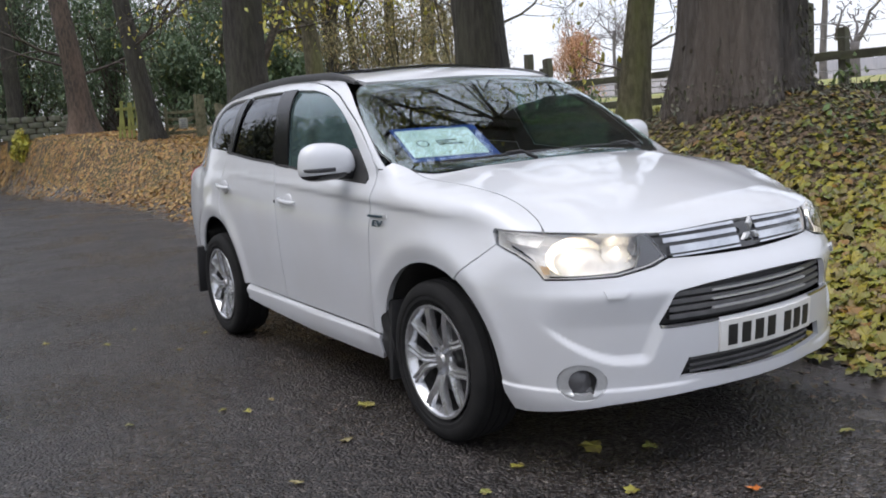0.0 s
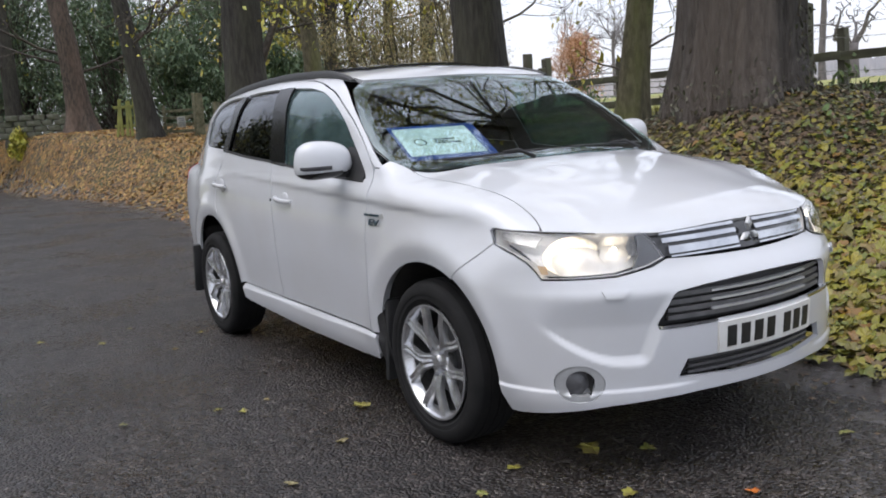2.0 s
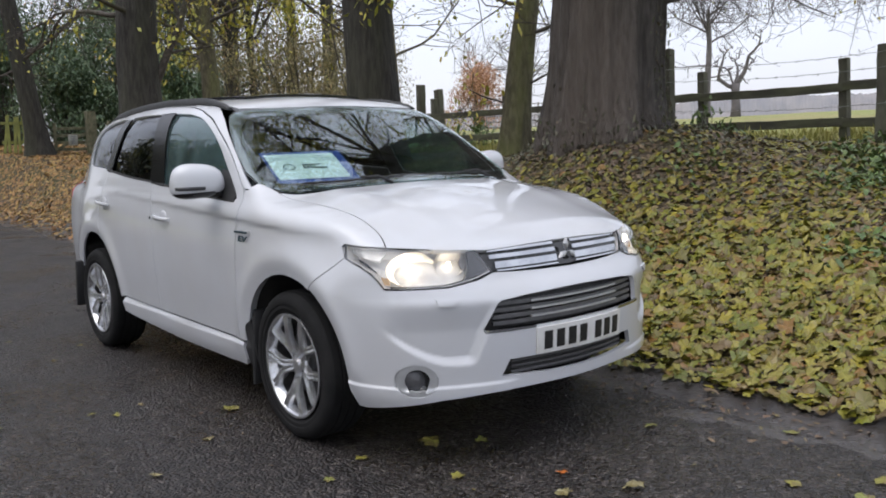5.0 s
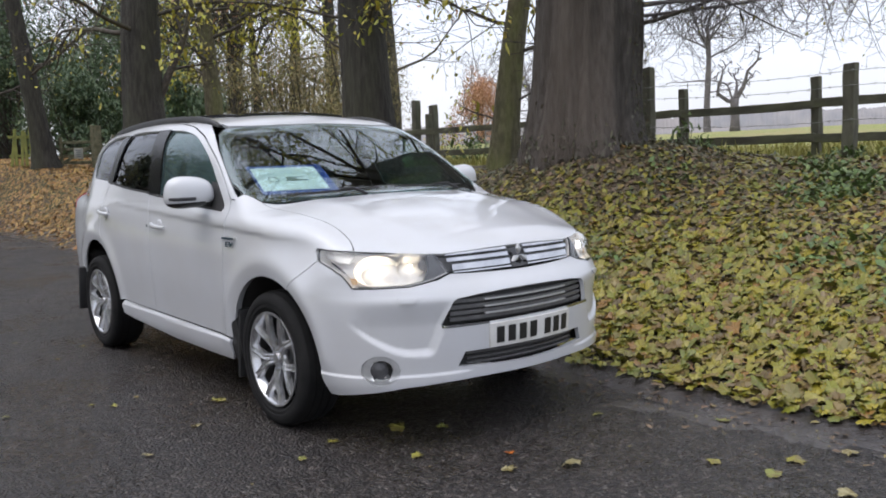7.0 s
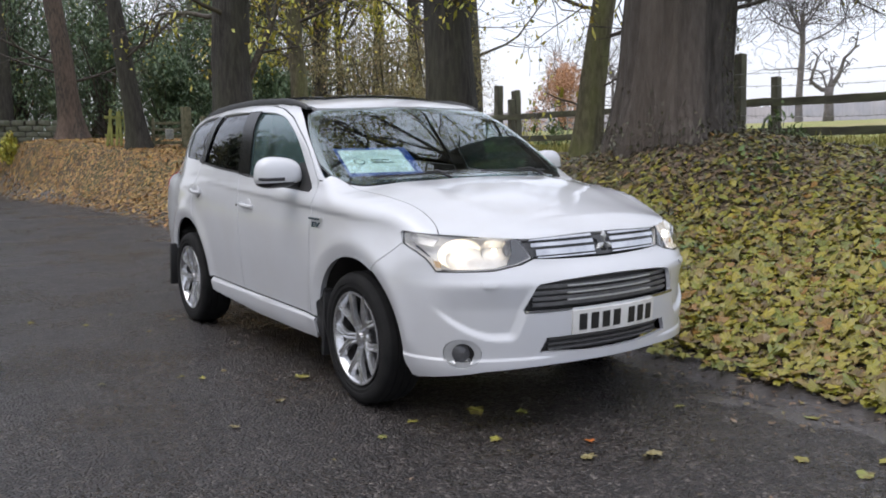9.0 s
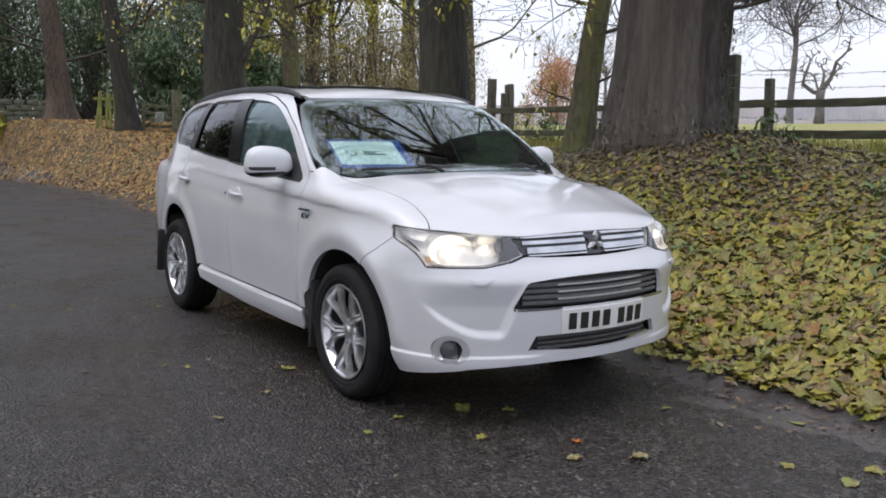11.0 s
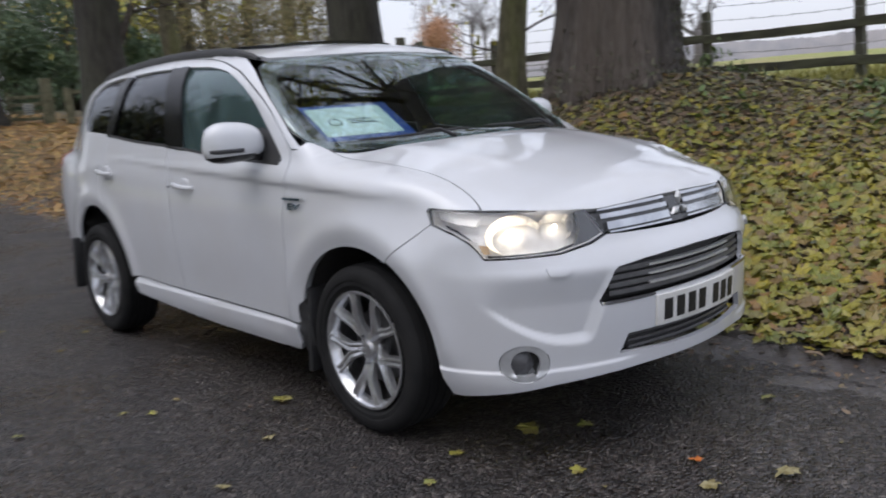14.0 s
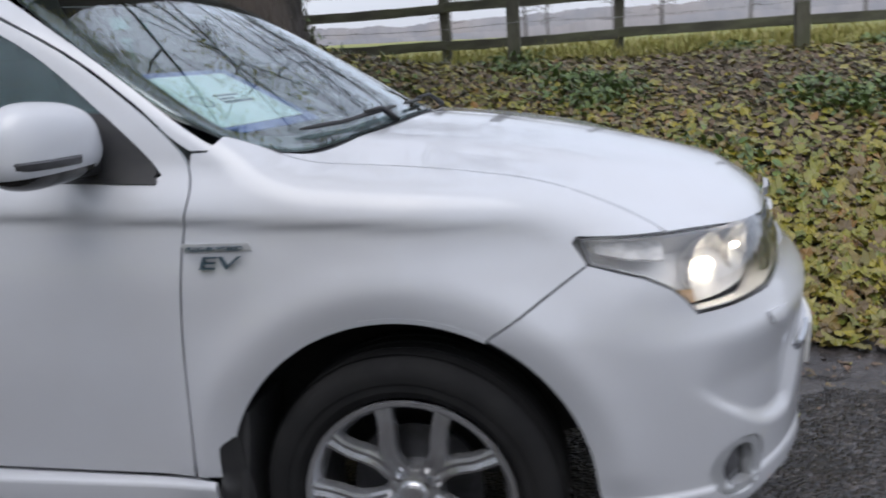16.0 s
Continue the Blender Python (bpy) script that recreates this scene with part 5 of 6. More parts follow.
for side in (-1, 1):
    sm = side
    front = panel("front_door", curve(shifted(F_FRONT, -G), 4) + curve(shifted(B_LINE, G), 4) + [(-.19, .404)], "side", "white_paint", car, [W_FRONT], .017, side=sm)
    rear = panel("rear_door", curve(shifted(B_LINE, -G)[::-1], 4) + curve(shifted(R_TOP), 4)[1:] + curve(shifted(R_BACK, G), 4)[1:] + R_ARCH + [(-.80, .416), (-.21, .405)], "side", "white_paint", car, [W_REAR], .017, side=sm)
    panel("window_glass", W_FRONT, "side", "side_glass", front, depth=.012, thick=.004, side=sm, step=.05, back="side_glass", label="clear greenish side window", lip=0)
    panel("window_glass", W_REAR, "side", "privacy_glass", rear, depth=.012, thick=.004, side=sm, step=.05, back="privacy_glass", label="dark privacy window", lip=0)
    # black pillar trim between the side windows
    panel("pillar_trim", [(-.062, 1.126), (-.112, 1.25), (-.180, 1.42), (-.212, 1.547), (-.412, 1.551), (-.268, 1.144)], "side", "pillar_black", front, depth=-.003, thick=.008, side=sm, step=.04, label="gloss black pillar trim")
    panel("pillar_trim", [(-1.008, 1.200), (-.962, 1.42), (-.926, 1.540), (-1.044, 1.537), (-1.068, 1.42), (-1.108, 1.213)], "side", "pillar_black", rear, depth=-.003, thick=.008, side=sm, step=.04, label="gloss black pillar trim")
    belt_line = curve([(.83, 1.066), (.50, 1.083), (.20, 1.106), (-.20, 1.143)], 5)
    panel("belt_trim", belt_line + shifted(belt_line[::-1], 0, .013), "side", "black_plastic", front, depth=-.004, thick=.008, side=sm, step=.03)
    belt_line = curve([(-.21, 1.144), (-.65, 1.172), (-1.04, 1.207)], 5)
    panel("belt_trim", belt_line + shifted(belt_line[::-1], 0, .013), "side", "black_plastic", rear, depth=-.004, thick=.008, side=sm, step=.03)
    # mirror base in the front corner of the window
    panel("mirror_base", [(.829, 1.088), (.822, 1.079), (.805, 1.075), (.62, 1.088), (.60, 1.13), (.64, 1.225), (.70, 1.218), (.80, 1.125), (.822, 1.103)], "side", "black_plastic", front, depth=-.004, thick=.012, side=sm, step=.03)
    # fender
    hood_edge = np.array(curve([(.966, .800), (.992, .782), (1.03, .760), (1.08, .744), (1.23, .722), (1.48, .702), (1.68, .690), (1.80, .697), (1.862, .716), (1.888, .731)], 6))
    hood_side = [(.905, 1.124), (.940, 1.125)] + [(q[0], q[2]) for q in lift(hood_edge, "top", 1, 0)]
    fender = panel("front_fender", hood_side + [(1.80, .9105), (1.712, .915), (1.702, .903), (1.731, .8595), (1.6325, .7925), (1.524, .7172)] + arc(1.328, .350, .414, 61.8, 160, 30) + [(.934, .485), (.915, .474), (.902, .46), (.898, .388), (.842, .388)] + curve(shifted([(.8425, .45), (.845, .50), (.857, .73), (.878, .90), (.893, .98), (.908, 1.05), (.899, 1.10)], G), 4),
                   "side", "white_paint", car, step=.017, side=sm)
    panel("arch_lip", arc(1.328, .350, .418, 61.6, 160, 40) + arc(1.328, .350, .406, 160, 61.6, 40), "side", "white_paint", fender, depth=-.003, thick=.04, side=sm, step=.02, lip=.004)
    # sill
    panel("sill", [(.885, .380), (.84, .384), (-.20, .398), (-.79, .409), (-.815, .36), (-.80, .315), (.0, .268), (.86, .258), (.885, .29)], "side", "white_paint", car, depth=-.004, thick=.03, step=.013, side=sm, lip=.003)
    # rear quarter
    quarter = panel("quarter_panel", curve(shifted(R_BACK, -G), 4) + arc(-1.325, .372, .428, 66, 182, 30) + [(-1.76, .33), (-2.0, .30), (-2.20, .33), (-2.27, .55), (-2.255, .80), (-2.23, 1.0), (-2.19, 1.12), (-2.10, 1.25), (-2.0, 1.38), (-1.92, 1.47), (-1.80, 1.535), (-1.60, 1.57), (-1.35, 1.588)],
                    "side", "white_paint", car, [W_QUARTER], .02, side=sm)
    panel("window_glass", W_QUARTER, "side", "privacy_glass", quarter, depth=.010, thick=.004, side=sm, step=.05, back="privacy_glass", label="dark privacy window", lip=0)
    if side < 0:
        panel("fuel_flap", arc(-1.70, 1.0, .092, 0, 360, 33, .098)[:-1], "side", "white_paint", quarter, depth=-.0035, thick=.006, side=sm, step=.02, lip=.003)
    panel("tail_lamp", [(-1.99, 1.02), (-2.22, .98), (-2.235, 1.10), (-2.06, 1.13)], "side", "tail_red", quarter, depth=-.006, thick=.02, side=sm, step=.03, label="red tail lamp")
    # roof side with the windscreen pillar
    pillar_out = [(.902, 1.130)] + shifted(F_FRONT[7:], .0025, .0042) + shifted([(-.65, 1.60), (-.85, 1.598), (-.985, 1.592)], 0, .005) + [(-1.35, 1.592)]
    pillar_in = [(-1.35, 1.606), (-1.0, 1.628), (-.5, 1.636), (-.1, 1.617), (.10, 1.592), (.252, 1.552), (.378, 1.508), (.503, 1.440), (.703, 1.310), (.863, 1.194), (.930, 1.150), (.956, 1.136), (.948, 1.1295)]
    panel("roof_side", curve(pillar_out, 4) + curve(pillar_in, 4), "side", "white_paint", car, step=.024, side=sm, label="white roof side and windscreen pillar")
    # front and rear mud flaps
    panel("mud_flap", [(.948, .498), (.905, .470), (.893, .38), (.892, .27), (.905, .222), (.975, .218), (.965, .36)], "side", "black_plastic", car, depth=.004, thick=.07, side=sm, step=.03, back="black_plastic")
    part("mud_flap", box_bm(.03, .20, .38, (.945, side * .77, .36), .01, turn=Matrix.Rotation(radians(6), 3, "Y")), "black_plastic", car)
    flap = box_bm(.035, .20, .34, (-1.765, side * .80, .40), .01, turn=Matrix.Rotation(radians(10), 3, "Y"))
    part("mud_flap", flap, "black_plastic", car)
    # door handles, each in its hollow
    for x, z, door in ((-.035, .952, front), (-1.035, 1.005, rear)):
        bm = bmesh.new()
        rows = []
        for t in np.linspace(0, 1, 15):
            q = -.10 + .20 * t
            bow = .030 * math.sin(math.pi * t) ** .5 + .004
            hh = .013 * (.75 + .25 * math.sin(math.pi * t))
            ring = [bm.verts.new((x + q, side * (.895 + bow + .008 * math.cos(a)), z + .01 - .03 * t * .5 + hh * math.sin(a))) for a in np.linspace(0, 2 * math.pi, 11)[:-1]]
            rows.append(ring)
        for a, b in zip(rows, rows[1:]):
            for k in range(10):
                bm.faces.new((a[k], a[(k + 1) % 10], b[(k + 1) % 10], b[k]))
        bm.faces.new(rows[0])
        bm.faces.new(rows[-1][::-1])
        part("handle", bm, "white_paint", door, "white pull handle")
        bm = bmesh.new()
        bmesh.ops.create_uvsphere(bm, u_segments=20, v_segments=10, radius=1)
        bmesh.ops.scale(bm, vec=(.050, .008, .042), verts=bm.verts)
        bmesh.ops.translate(bm, vec=(x + .01, side * .890, z), verts=bm.verts)
        part("handle_cup", bm, "white_paint", door)
    part("keyhole", box_bm(.012, .006, .016, (-.128, side * .932, .953), .002), "gloss_black", front)

# hood, roof and glass
hood_half = curve([(2.178, 0), (2.172, .15), (2.155, .30), (2.122, .435), (2.04, .59), (1.897, .726)], 5) + curve([(1.860, .710), (1.80, .692), (1.68, .685), (1.48, .697), (1.23, .717), (1.08, .739)], 4) + curve([(1.072, .738), (1.135, .66), (1.185, .48), (1.226, .22), (1.240, 0)], 4)
panel("bonnet", mirrored_y(hood_half), "top", "white_paint", car, step=.03, thick=.02)
for side in (-1, 1):
    gutter = [(1.02, .735), (1.08, .720), (1.23, .700), (1.48, .680), (1.68, .667), (1.80, .674), (1.86, .694), (1.87, .732), (1.80, .714), (1.68, .707), (1.48, .719), (1.23, .739), (1.08, .761), (1.02, .772)]
    panel("bonnet_gutter", [(x, side * y) for x, y in gutter], "top", "dark_underside", car, step=.03, depth=.009, thick=.006, lip=0)
roof_half = curve([(.475, 0), (.465, .25), (.43, .45), (.375, .585)], 4) + [(.20, .603), (-.5, .605), (-1.3, .590), (-1.85, .56)] + curve([(-1.98, .50), (-2.02, .25), (-2.03, 0)], 3)
roof = panel("roof", mirrored_y(roof_half), "top", "white_paint", car, [mirrored_y([(.12, 0), (.10, .40), (-.45, .42), (-.46, 0)])], step=.04, thick=.02)
panel("sunroof", mirrored_y([(.112, 0), (.092, .392), (-.442, .412), (-.452, 0)]), "top", "gloss_black", roof, step=.05, depth=-.016, thick=.022, label="dark glass sunroof")
screen_half = curve([(.487, 0), (.477, .28), (.445, .48), (.40, .618)], 5) + curve([(.43, .672), (.54, .722), (.69, .772), (.84, .802), (.905, .800)], 4) + curve([(.962, .796), (1.028, .752), (1.105, .65), (1.165, .45), (1.195, .2), (1.202, 0)], 4)
screen = panel("windscreen", mirrored_y(screen_half), "top", "screen_glass", car, step=.035, depth=.002, thick=.005, back="screen_glass", label="raked windscreen reflecting trees", lip=0)
inner_half = curve([(.535, 0), (.525, .28), (.495, .47), (.475, .585)], 5) + curve([(.55, .664), (.70, .714), (.85, .750)], 4) + curve([(.945, .762), (1.035, .66), (1.105, .44), (1.140, .2), (1.146, 0)], 4)
panel("screen_border", mirrored_y(screen_half), "top", "gloss_black", screen, [mirrored_y(inner_half)], step=.03, depth=.010, thick=.003, label="black printed screen border", lip=0)
cowl_half = curve([(1.19, 0), (1.182, .2), (1.15, .45), (1.09, .64), (1.03, .735)], 4) + [(.972, .760), (1.008, .748)] + curve([(1.085, .735), (1.148, .66), (1.197, .48), (1.237, .22), (1.250, 0)], 4)
panel("cowl", mirrored_y(cowl_half), "top", "black_plastic", car, step=.03, depth=.014, thick=.01)
panel("tailgate", mirrored([(0, 1.06), (.72, 1.06), (.76, .70), (.70, .32), (0, .32)]), "tail", "white_paint", car, step=.05)
panel("rear_window", mirrored([(0, 1.07), (.66, 1.07), (.56, 1.42), (0, 1.45)]), "tail", "privacy_glass", car, step=.06, thick=.005, back="privacy_glass", lip=0)
panel("rear_spoiler", mirrored([(0, 1.46), (.56, 1.43), (.50, 1.52), (0, 1.54)]), "tail", "white_paint", car, step=.05)

# wipers
for y0, y1 in ((-.62, -.06), (.04, .60)):
    ys = np.linspace(y0, y1, 12)
    uv = np.c_[np.interp(np.abs(ys), [0, .2, .45, .64], [1.168, 1.160, 1.128, 1.066]), ys]
    p = lift(uv, "top", 1, -.012)
    verts, faces = [], []
    tube(p, np.r_[.003, [.006] * 10, .003], 6, verts, faces)
    wiper = mesh_object("wiper", verts, faces, "black_plastic", car, smooth=True)
    verts, faces = [], []
    mid = p[6]
    tube([(1.195, y0 * .2 + y1 * .8, 1.125), ((mid[0] + 1.195) / 2, (mid[1] + y0 * .2 + y1 * .8) / 2, mid[2] + .012), tuple(mid + (0, 0, .008))], [.010, .007, .005], 6, verts, faces)
    mesh_object("wiper_arm", verts, faces, "black_plastic", wiper, smooth=True)

# roof rails
for side in (-1, 1):
    xs = np.linspace(.345, -1.66, 44)
    uv = np.c_[xs, side * np.interp(xs, [-1.66, -1.2, .1, .34], [.575, .60, .605, .622])]
    base = lift(uv, "top", side, 0)
    q = (xs.max() - xs) / (xs.max() - xs.min())
    rise = .026 * np.clip(np.minimum(q / .16, (1 - q) / .18), 0, 1) ** .6
    bm = bmesh.new()
    rows = []
    for b, h in zip(base, rise):
        ring = [(b[0], b[1] + dy, b[2] + dz) for dy, dz in ((-.019, -.008), (-.017, h * .7), (-.008, h + .005), (.008, h + .005), (.017, h * .7), (.019, -.008))]
        rows.append([bm.verts.new(v) for v in ring])
    for a, b in zip(rows, rows[1:]):
        for k in range(5):
            bm.faces.new((a[k], a[k + 1], b[k + 1], b[k]))
    bm.faces.new(rows[0])
    bm.faces.new(rows[-1][::-1])
    part("roof_rail", bm, "black_plastic", car, "black roof rail")

# front bumper with its openings
low_grille = mirrored([(0, .703), (.14, .700), (.27, .693), (.375, .680), (.392, .668), (.448, .565), (.440, .552), (.26, .556), (0, .558)])
intake = mirrored([(0, .436), (.345, .432), (.378, .365), (.15, .352), (0, .350)])
fog_uv = nose(2.045, .715, .372)
fog_hole = arc(*fog_uv, .080, 0, 360, 41, .067)[:-1]
fog_hole_r = [(-u, v) for u, v in fog_hole]


def flank(x, z):
    """A place on the flank, in the front's terms."""
    return nose(*lift(np.array([[x, z]]), "side", 1, 0)[0])


b_arch = [flank(x, z) for x, z in arc(1.328, .350, .414, 61.2, 5, 22)]
bumper_half = [nose(2.22, 0, .776), nose(2.215, .15, .778), nose(2.195, .30, .782), nose(2.172, .398, .787), nose(2.155, .46, .764), nose(2.125, .59, .742), nose(2.04, .72, .740), nose(1.957, .795, .740), nose(1.935, .805, .770), nose(1.90, .812, .798), nose(1.84, .815, .825), *(flank(1.7335 - .2045 * q, .8565 - .1410 * q) for q in np.linspace(0, .97, 9))] + b_arch + [nose(1.775, .87, .30), nose(1.79, .83, .238), (.90, .240), (.77, .262), (.60, .290), (.42, .303), (.2, .306), (0, .306)]
bumper = panel("front_bumper", mirrored(bumper_half), "nose", "white_paint", car, [low_grille, intake, fog_hole, fog_hole_r], .0105, thick=.02)


def band(y0, y1, z0, z1, wide, n=14, face=2.2):
    """A level strip across the nose between two heights, z0 at y0 and z1 at y1."""
    us = np.linspace(y0, y1, n)
    zs = np.interp(us, [y0, y1], [z0, z1])
    lo = [nose(face, u, z - wide / 2) for u, z in zip(us, zs)]
    hi = [nose(face, u, z + wide / 2) for u, z in zip(us, zs)]
    return lo + hi[::-1]


# lower grille: black back, slats at the ends, thin bright bars in the middle, chrome sill
low = panel("lower_grille", low_grille, "nose", "black_plastic", car, depth=.055, thick=.01, step=.04, lip=0)
for z in (.582, .609, .636, .663):
    panel("slat", band(-.43, .43, z, z, .017, 26), "nose", "mesh_black", low, depth=.026, thick=.022, step=.03)
for z in (.597, .630, .662):
    panel("bright_bar", band(-.25, .25, z, z, .007, 16), "nose", "silver_paint", low, depth=.016, thick=.012, step=.02, label="thin chrome bar", lip=.001)
for s_ in (-1, 1):
    trim = [(.446, .563), (.26, .562), (.235, .562), (.235, .553), (.26, .552), (.441, .551)]
    panel("sill_trim", [(s_ * u, v) for u, v in trim], "nose", "chrome", low, depth=-.002, thick=.01, step=.02, label="chrome trim", lip=.001)
low2 = panel("intake", intake, "nose", "black_plastic", car, depth=.05, thick=.01, step=.04, lip=0)
for z in (.370, .393, .416):
    panel("slat", band(-.34, .34, z, z, .010, 22), "nose", "mesh_black", low2, depth=.03, thick=.018, step=.03)
# upper grille with chrome blades and the badge
up_half = [nose(2.183, 0, .893), nose(2.178, .15, .8925), nose(2.158, .30, .890), nose(2.124, .440, .886), nose(2.15, .43, .845), nose(2.172, .396, .792), nose(2.195, .30, .787), nose(2.215, .15, .783), nose(2.22, 0, .781)]
upper = panel("upper_grille", mirrored(up_half), "nose", "gloss_black", car, depth=.022, thick=.01, step=.03, lip=0)
for s in (-1, 1):
    for z0, z1, wide, y1 in ((.8775, .873, .010, .425), (.851, .848, .016, .418), (.816, .814, .026, .392), (.7925, .792, .006, .385)):
        pts = band(.055, y1, z0, z1, wide, 14)
        panel("blade", [(s * u, v) for u, v in pts], "nose", "chrome", upper, depth=.004, thick=.02, step=.018, label="chrome grille blade", lip=.003)
verts, faces = [], []


def rhombus(cx, cz, a, tilt, out):
    c, s = math.cos(tilt), math.sin(tilt)
    b = len(verts)
    pts = [(0, a), (a * .52, 0), (0, -a), (-a * .52, 0)]
    for dx in (0, .012):
        for u, v in (pts if dx == 0 else [(q * .82, w * .82) for q, w in pts]):
            verts.append((out + dx, cx + u * c - v * s, cz + u * s + v * c))
    verts.append((out + .016, cx, cz))
    for k in range(4):
        faces.append((b + k, b + (k + 1) % 4, b + 4 + (k + 1) % 4, b + 4 + k))
        faces.append((b + 4 + k, b + 4 + (k + 1) % 4, b + 8))


rhombus(0, .868, .027, 0, 2.200)
rhombus(-.027, .823, .027, radians(-60), 2.206)
rhombus(.027, .823, .027, radians(60), 2.206)
mesh_object("emblem", verts, faces, "silver_paint", upper, "chrome emblem of three plain rhombs")

# headlights
for s in (-1, 1):
    hl = [nose(x, y, z) for x, y, z in ((1.712, .802, .907), (1.80, .775, .9055), (1.897, .728, .900), (2.03, .598, .891), (2.085, .52, .888), (2.118, .45, .8825), (2.145, .43, .845), (2.170, .402, .792), (2.152, .465, .769), (2.125, .59, .7465), (2.04, .725, .7445), (1.958, .797, .7445), (1.935, .808, .774), (1.90, .814, .803), (1.84, .818, .830), (1.735, .824, .859))]
    hl = [(s * u, v) for u, v in hl]
    cu = np.mean(hl, 0)
    shrink = lambda k, pts=hl, c=cu: [tuple(c + (np.array(q) - c) * k) for q in pts]
    lamp = panel("headlight", hl, "nose", "lamp_housing", car, depth=.075, thick=.01, step=.03, lip=0, label="lit headlight behind clear cover")
    panel("lens_cover", hl, "nose", "lamp_glass", lamp, depth=-.001, thick=.003, step=.025, back="lamp_glass", label="clear lens cover", lip=.001).visible_shadow = False
    panel("lamp_rim", hl, "nose", "gloss_black", lamp, [shrink(.978)], depth=.004, thick=.006, step=.02, label="black lamp rim", lip=0)
    panel("lamp_wall", shrink(.995), "nose", "lamp_housing", lamp, [shrink(.965)], depth=.012, thick=.066, step=.02, back="lamp_housing", lip=0)
    # the dark bezel towards the grille and the upper brow
    bez = [nose(x, y, z) for x, y, z in ((2.105, .475, .884), (2.117, .452, .880), (2.145, .432, .845), (2.166, .406, .796), (2.150, .465, .771), (2.135, .52, .765), (2.135, .49, .82))]
    panel("bezel", [(s * u, v) for u, v in bez], "nose", "alloy_dark", lamp, depth=.012, thick=.02, step=.02, label="smoked inner bezel")

    def bowl(x, y, z, r, mat, name, sink=.05, lit=None, wide=1.0):
        """A round reflector with its lamp, facing forward."""
        prof = [(r, 0), (r * .93, -.012), (r * .72, -.032), (r * .40, -sink), (.001, -sink - .004)]
        bm = lathe_bm(prof, 28, "x")
        bmesh.ops.scale(bm, vec=(1, wide, 1), verts=bm.verts)
        bmesh.ops.rotate(bm, matrix=Matrix.Rotation(s * radians(24), 3, "Z"), verts=bm.verts)
        bmesh.ops.translate(bm, vec=(x, s * y, z), verts=bm.verts)
        ob = part(name, bm, mat, lamp)
        if lit:
            bm = bmesh.new()
            bmesh.ops.create_uvsphere(bm, u_segments=20, v_segments=12, radius=lit)
            bmesh.ops.translate(bm, vec=(x - .006, s * y, z), verts=bm.verts)
            part("bulb", bm, "lamp_lit", lamp, "lit lamp")
        return ob

    bowl(1.980, .668, .812, .070, "lamp_reflector", "main_reflector", lit=.019, wide=1.5)
    bowl(2.060, .535, .826, .056, "lamp_reflector", "beam_reflector", lit=.008, wide=1.2)
    bowl(2.100, .468, .830, .040, "lamp_reflector", "side_reflector", wide=1.1)
    fin = [nose(x, y, z) for x, y, z in ((1.742, .80, .898), (1.83, .77, .893), (1.90, .735, .885), (1.90, .77, .850), (1.83, .80, .858), (1.76, .812, .872))]
    panel("light_guide", [(s * u, v) for u, v in fin], "nose", "lamp_reflector", lamp, depth=.030, thick=.01, step=.02, label="bright side reflector")
    amber = [nose(x, y, z) for x, y, z in ((1.938, .80, .788), (1.968, .785, .784), (1.974, .783, .757), (1.955, .795, .757))]
    panel("indicator", [(s * u, v) for u, v in amber], "nose", "lamp_amber", lamp, depth=.030, thick=.01, step=.02, label="amber indicator reflector")
    # lamp washer cover, drawn as a raised panel
    wash = [(.616, .704), (.534, .700), (.556, .672), (.606, .674)]
    panel("washer_cover", [(s * u, v) for u, v in wash], "nose", "white_paint", bumper, depth=-.014, thick=.016, step=.012, lip=.003, label="white headlamp washer cover")
    # fog lamp in its silver ring
    fu, fv = s * fog_uv[0], fog_uv[1]
    fog = panel("fog_lamp", arc(fu, fv, .079, 0, 360, 41, .066)[:-1], "nose", "silver_paint", car, [arc(fu + s * -.004, fv, .046, 0, 360, 41, .046)[:-1]], depth=-.002, thick=.035, step=.015, label="round fog lamp in a silver surround", lip=.010)
    panel("fog_back", arc(fu, fv, .070, 0, 360, 31, .055)[:-1], "nose", "gloss_black", fog, depth=.040, thick=.01, step=.02)
    bm = lathe_bm([(.064, -.014), (.050, -.002), (.043, .006), (.022, .014), (.001, .018)], 28, "x")
    bmesh.ops.rotate(bm, matrix=Matrix.Rotation(s * radians(22), 3, "Z"), verts=bm.verts)
    bmesh.ops.translate(bm, vec=(2.026, s * .700, .372), verts=bm.verts)
    part("fog_lens", bm, "smoked", fog, "glass fog lens")

# number plate: its characters are plain bars
plate = panel("number_plate", band(-.26, .26, .494, .494, .112, 20, 2.28), "nose", "plate_white", car, depth=-.012, thick=.014, step=.02, label="white number plate with black bars", back="plate_white", lip=.001)
for y in (-.205, -.140, -.075, -.010, .085, .148, .211):
    panel("plate_bar", band(y - .021, y + .021, .494, .494, .076, 4, 2.28), "nose", "print_black", plate, depth=-.0145, thick=.003, step=.02, lip=0)

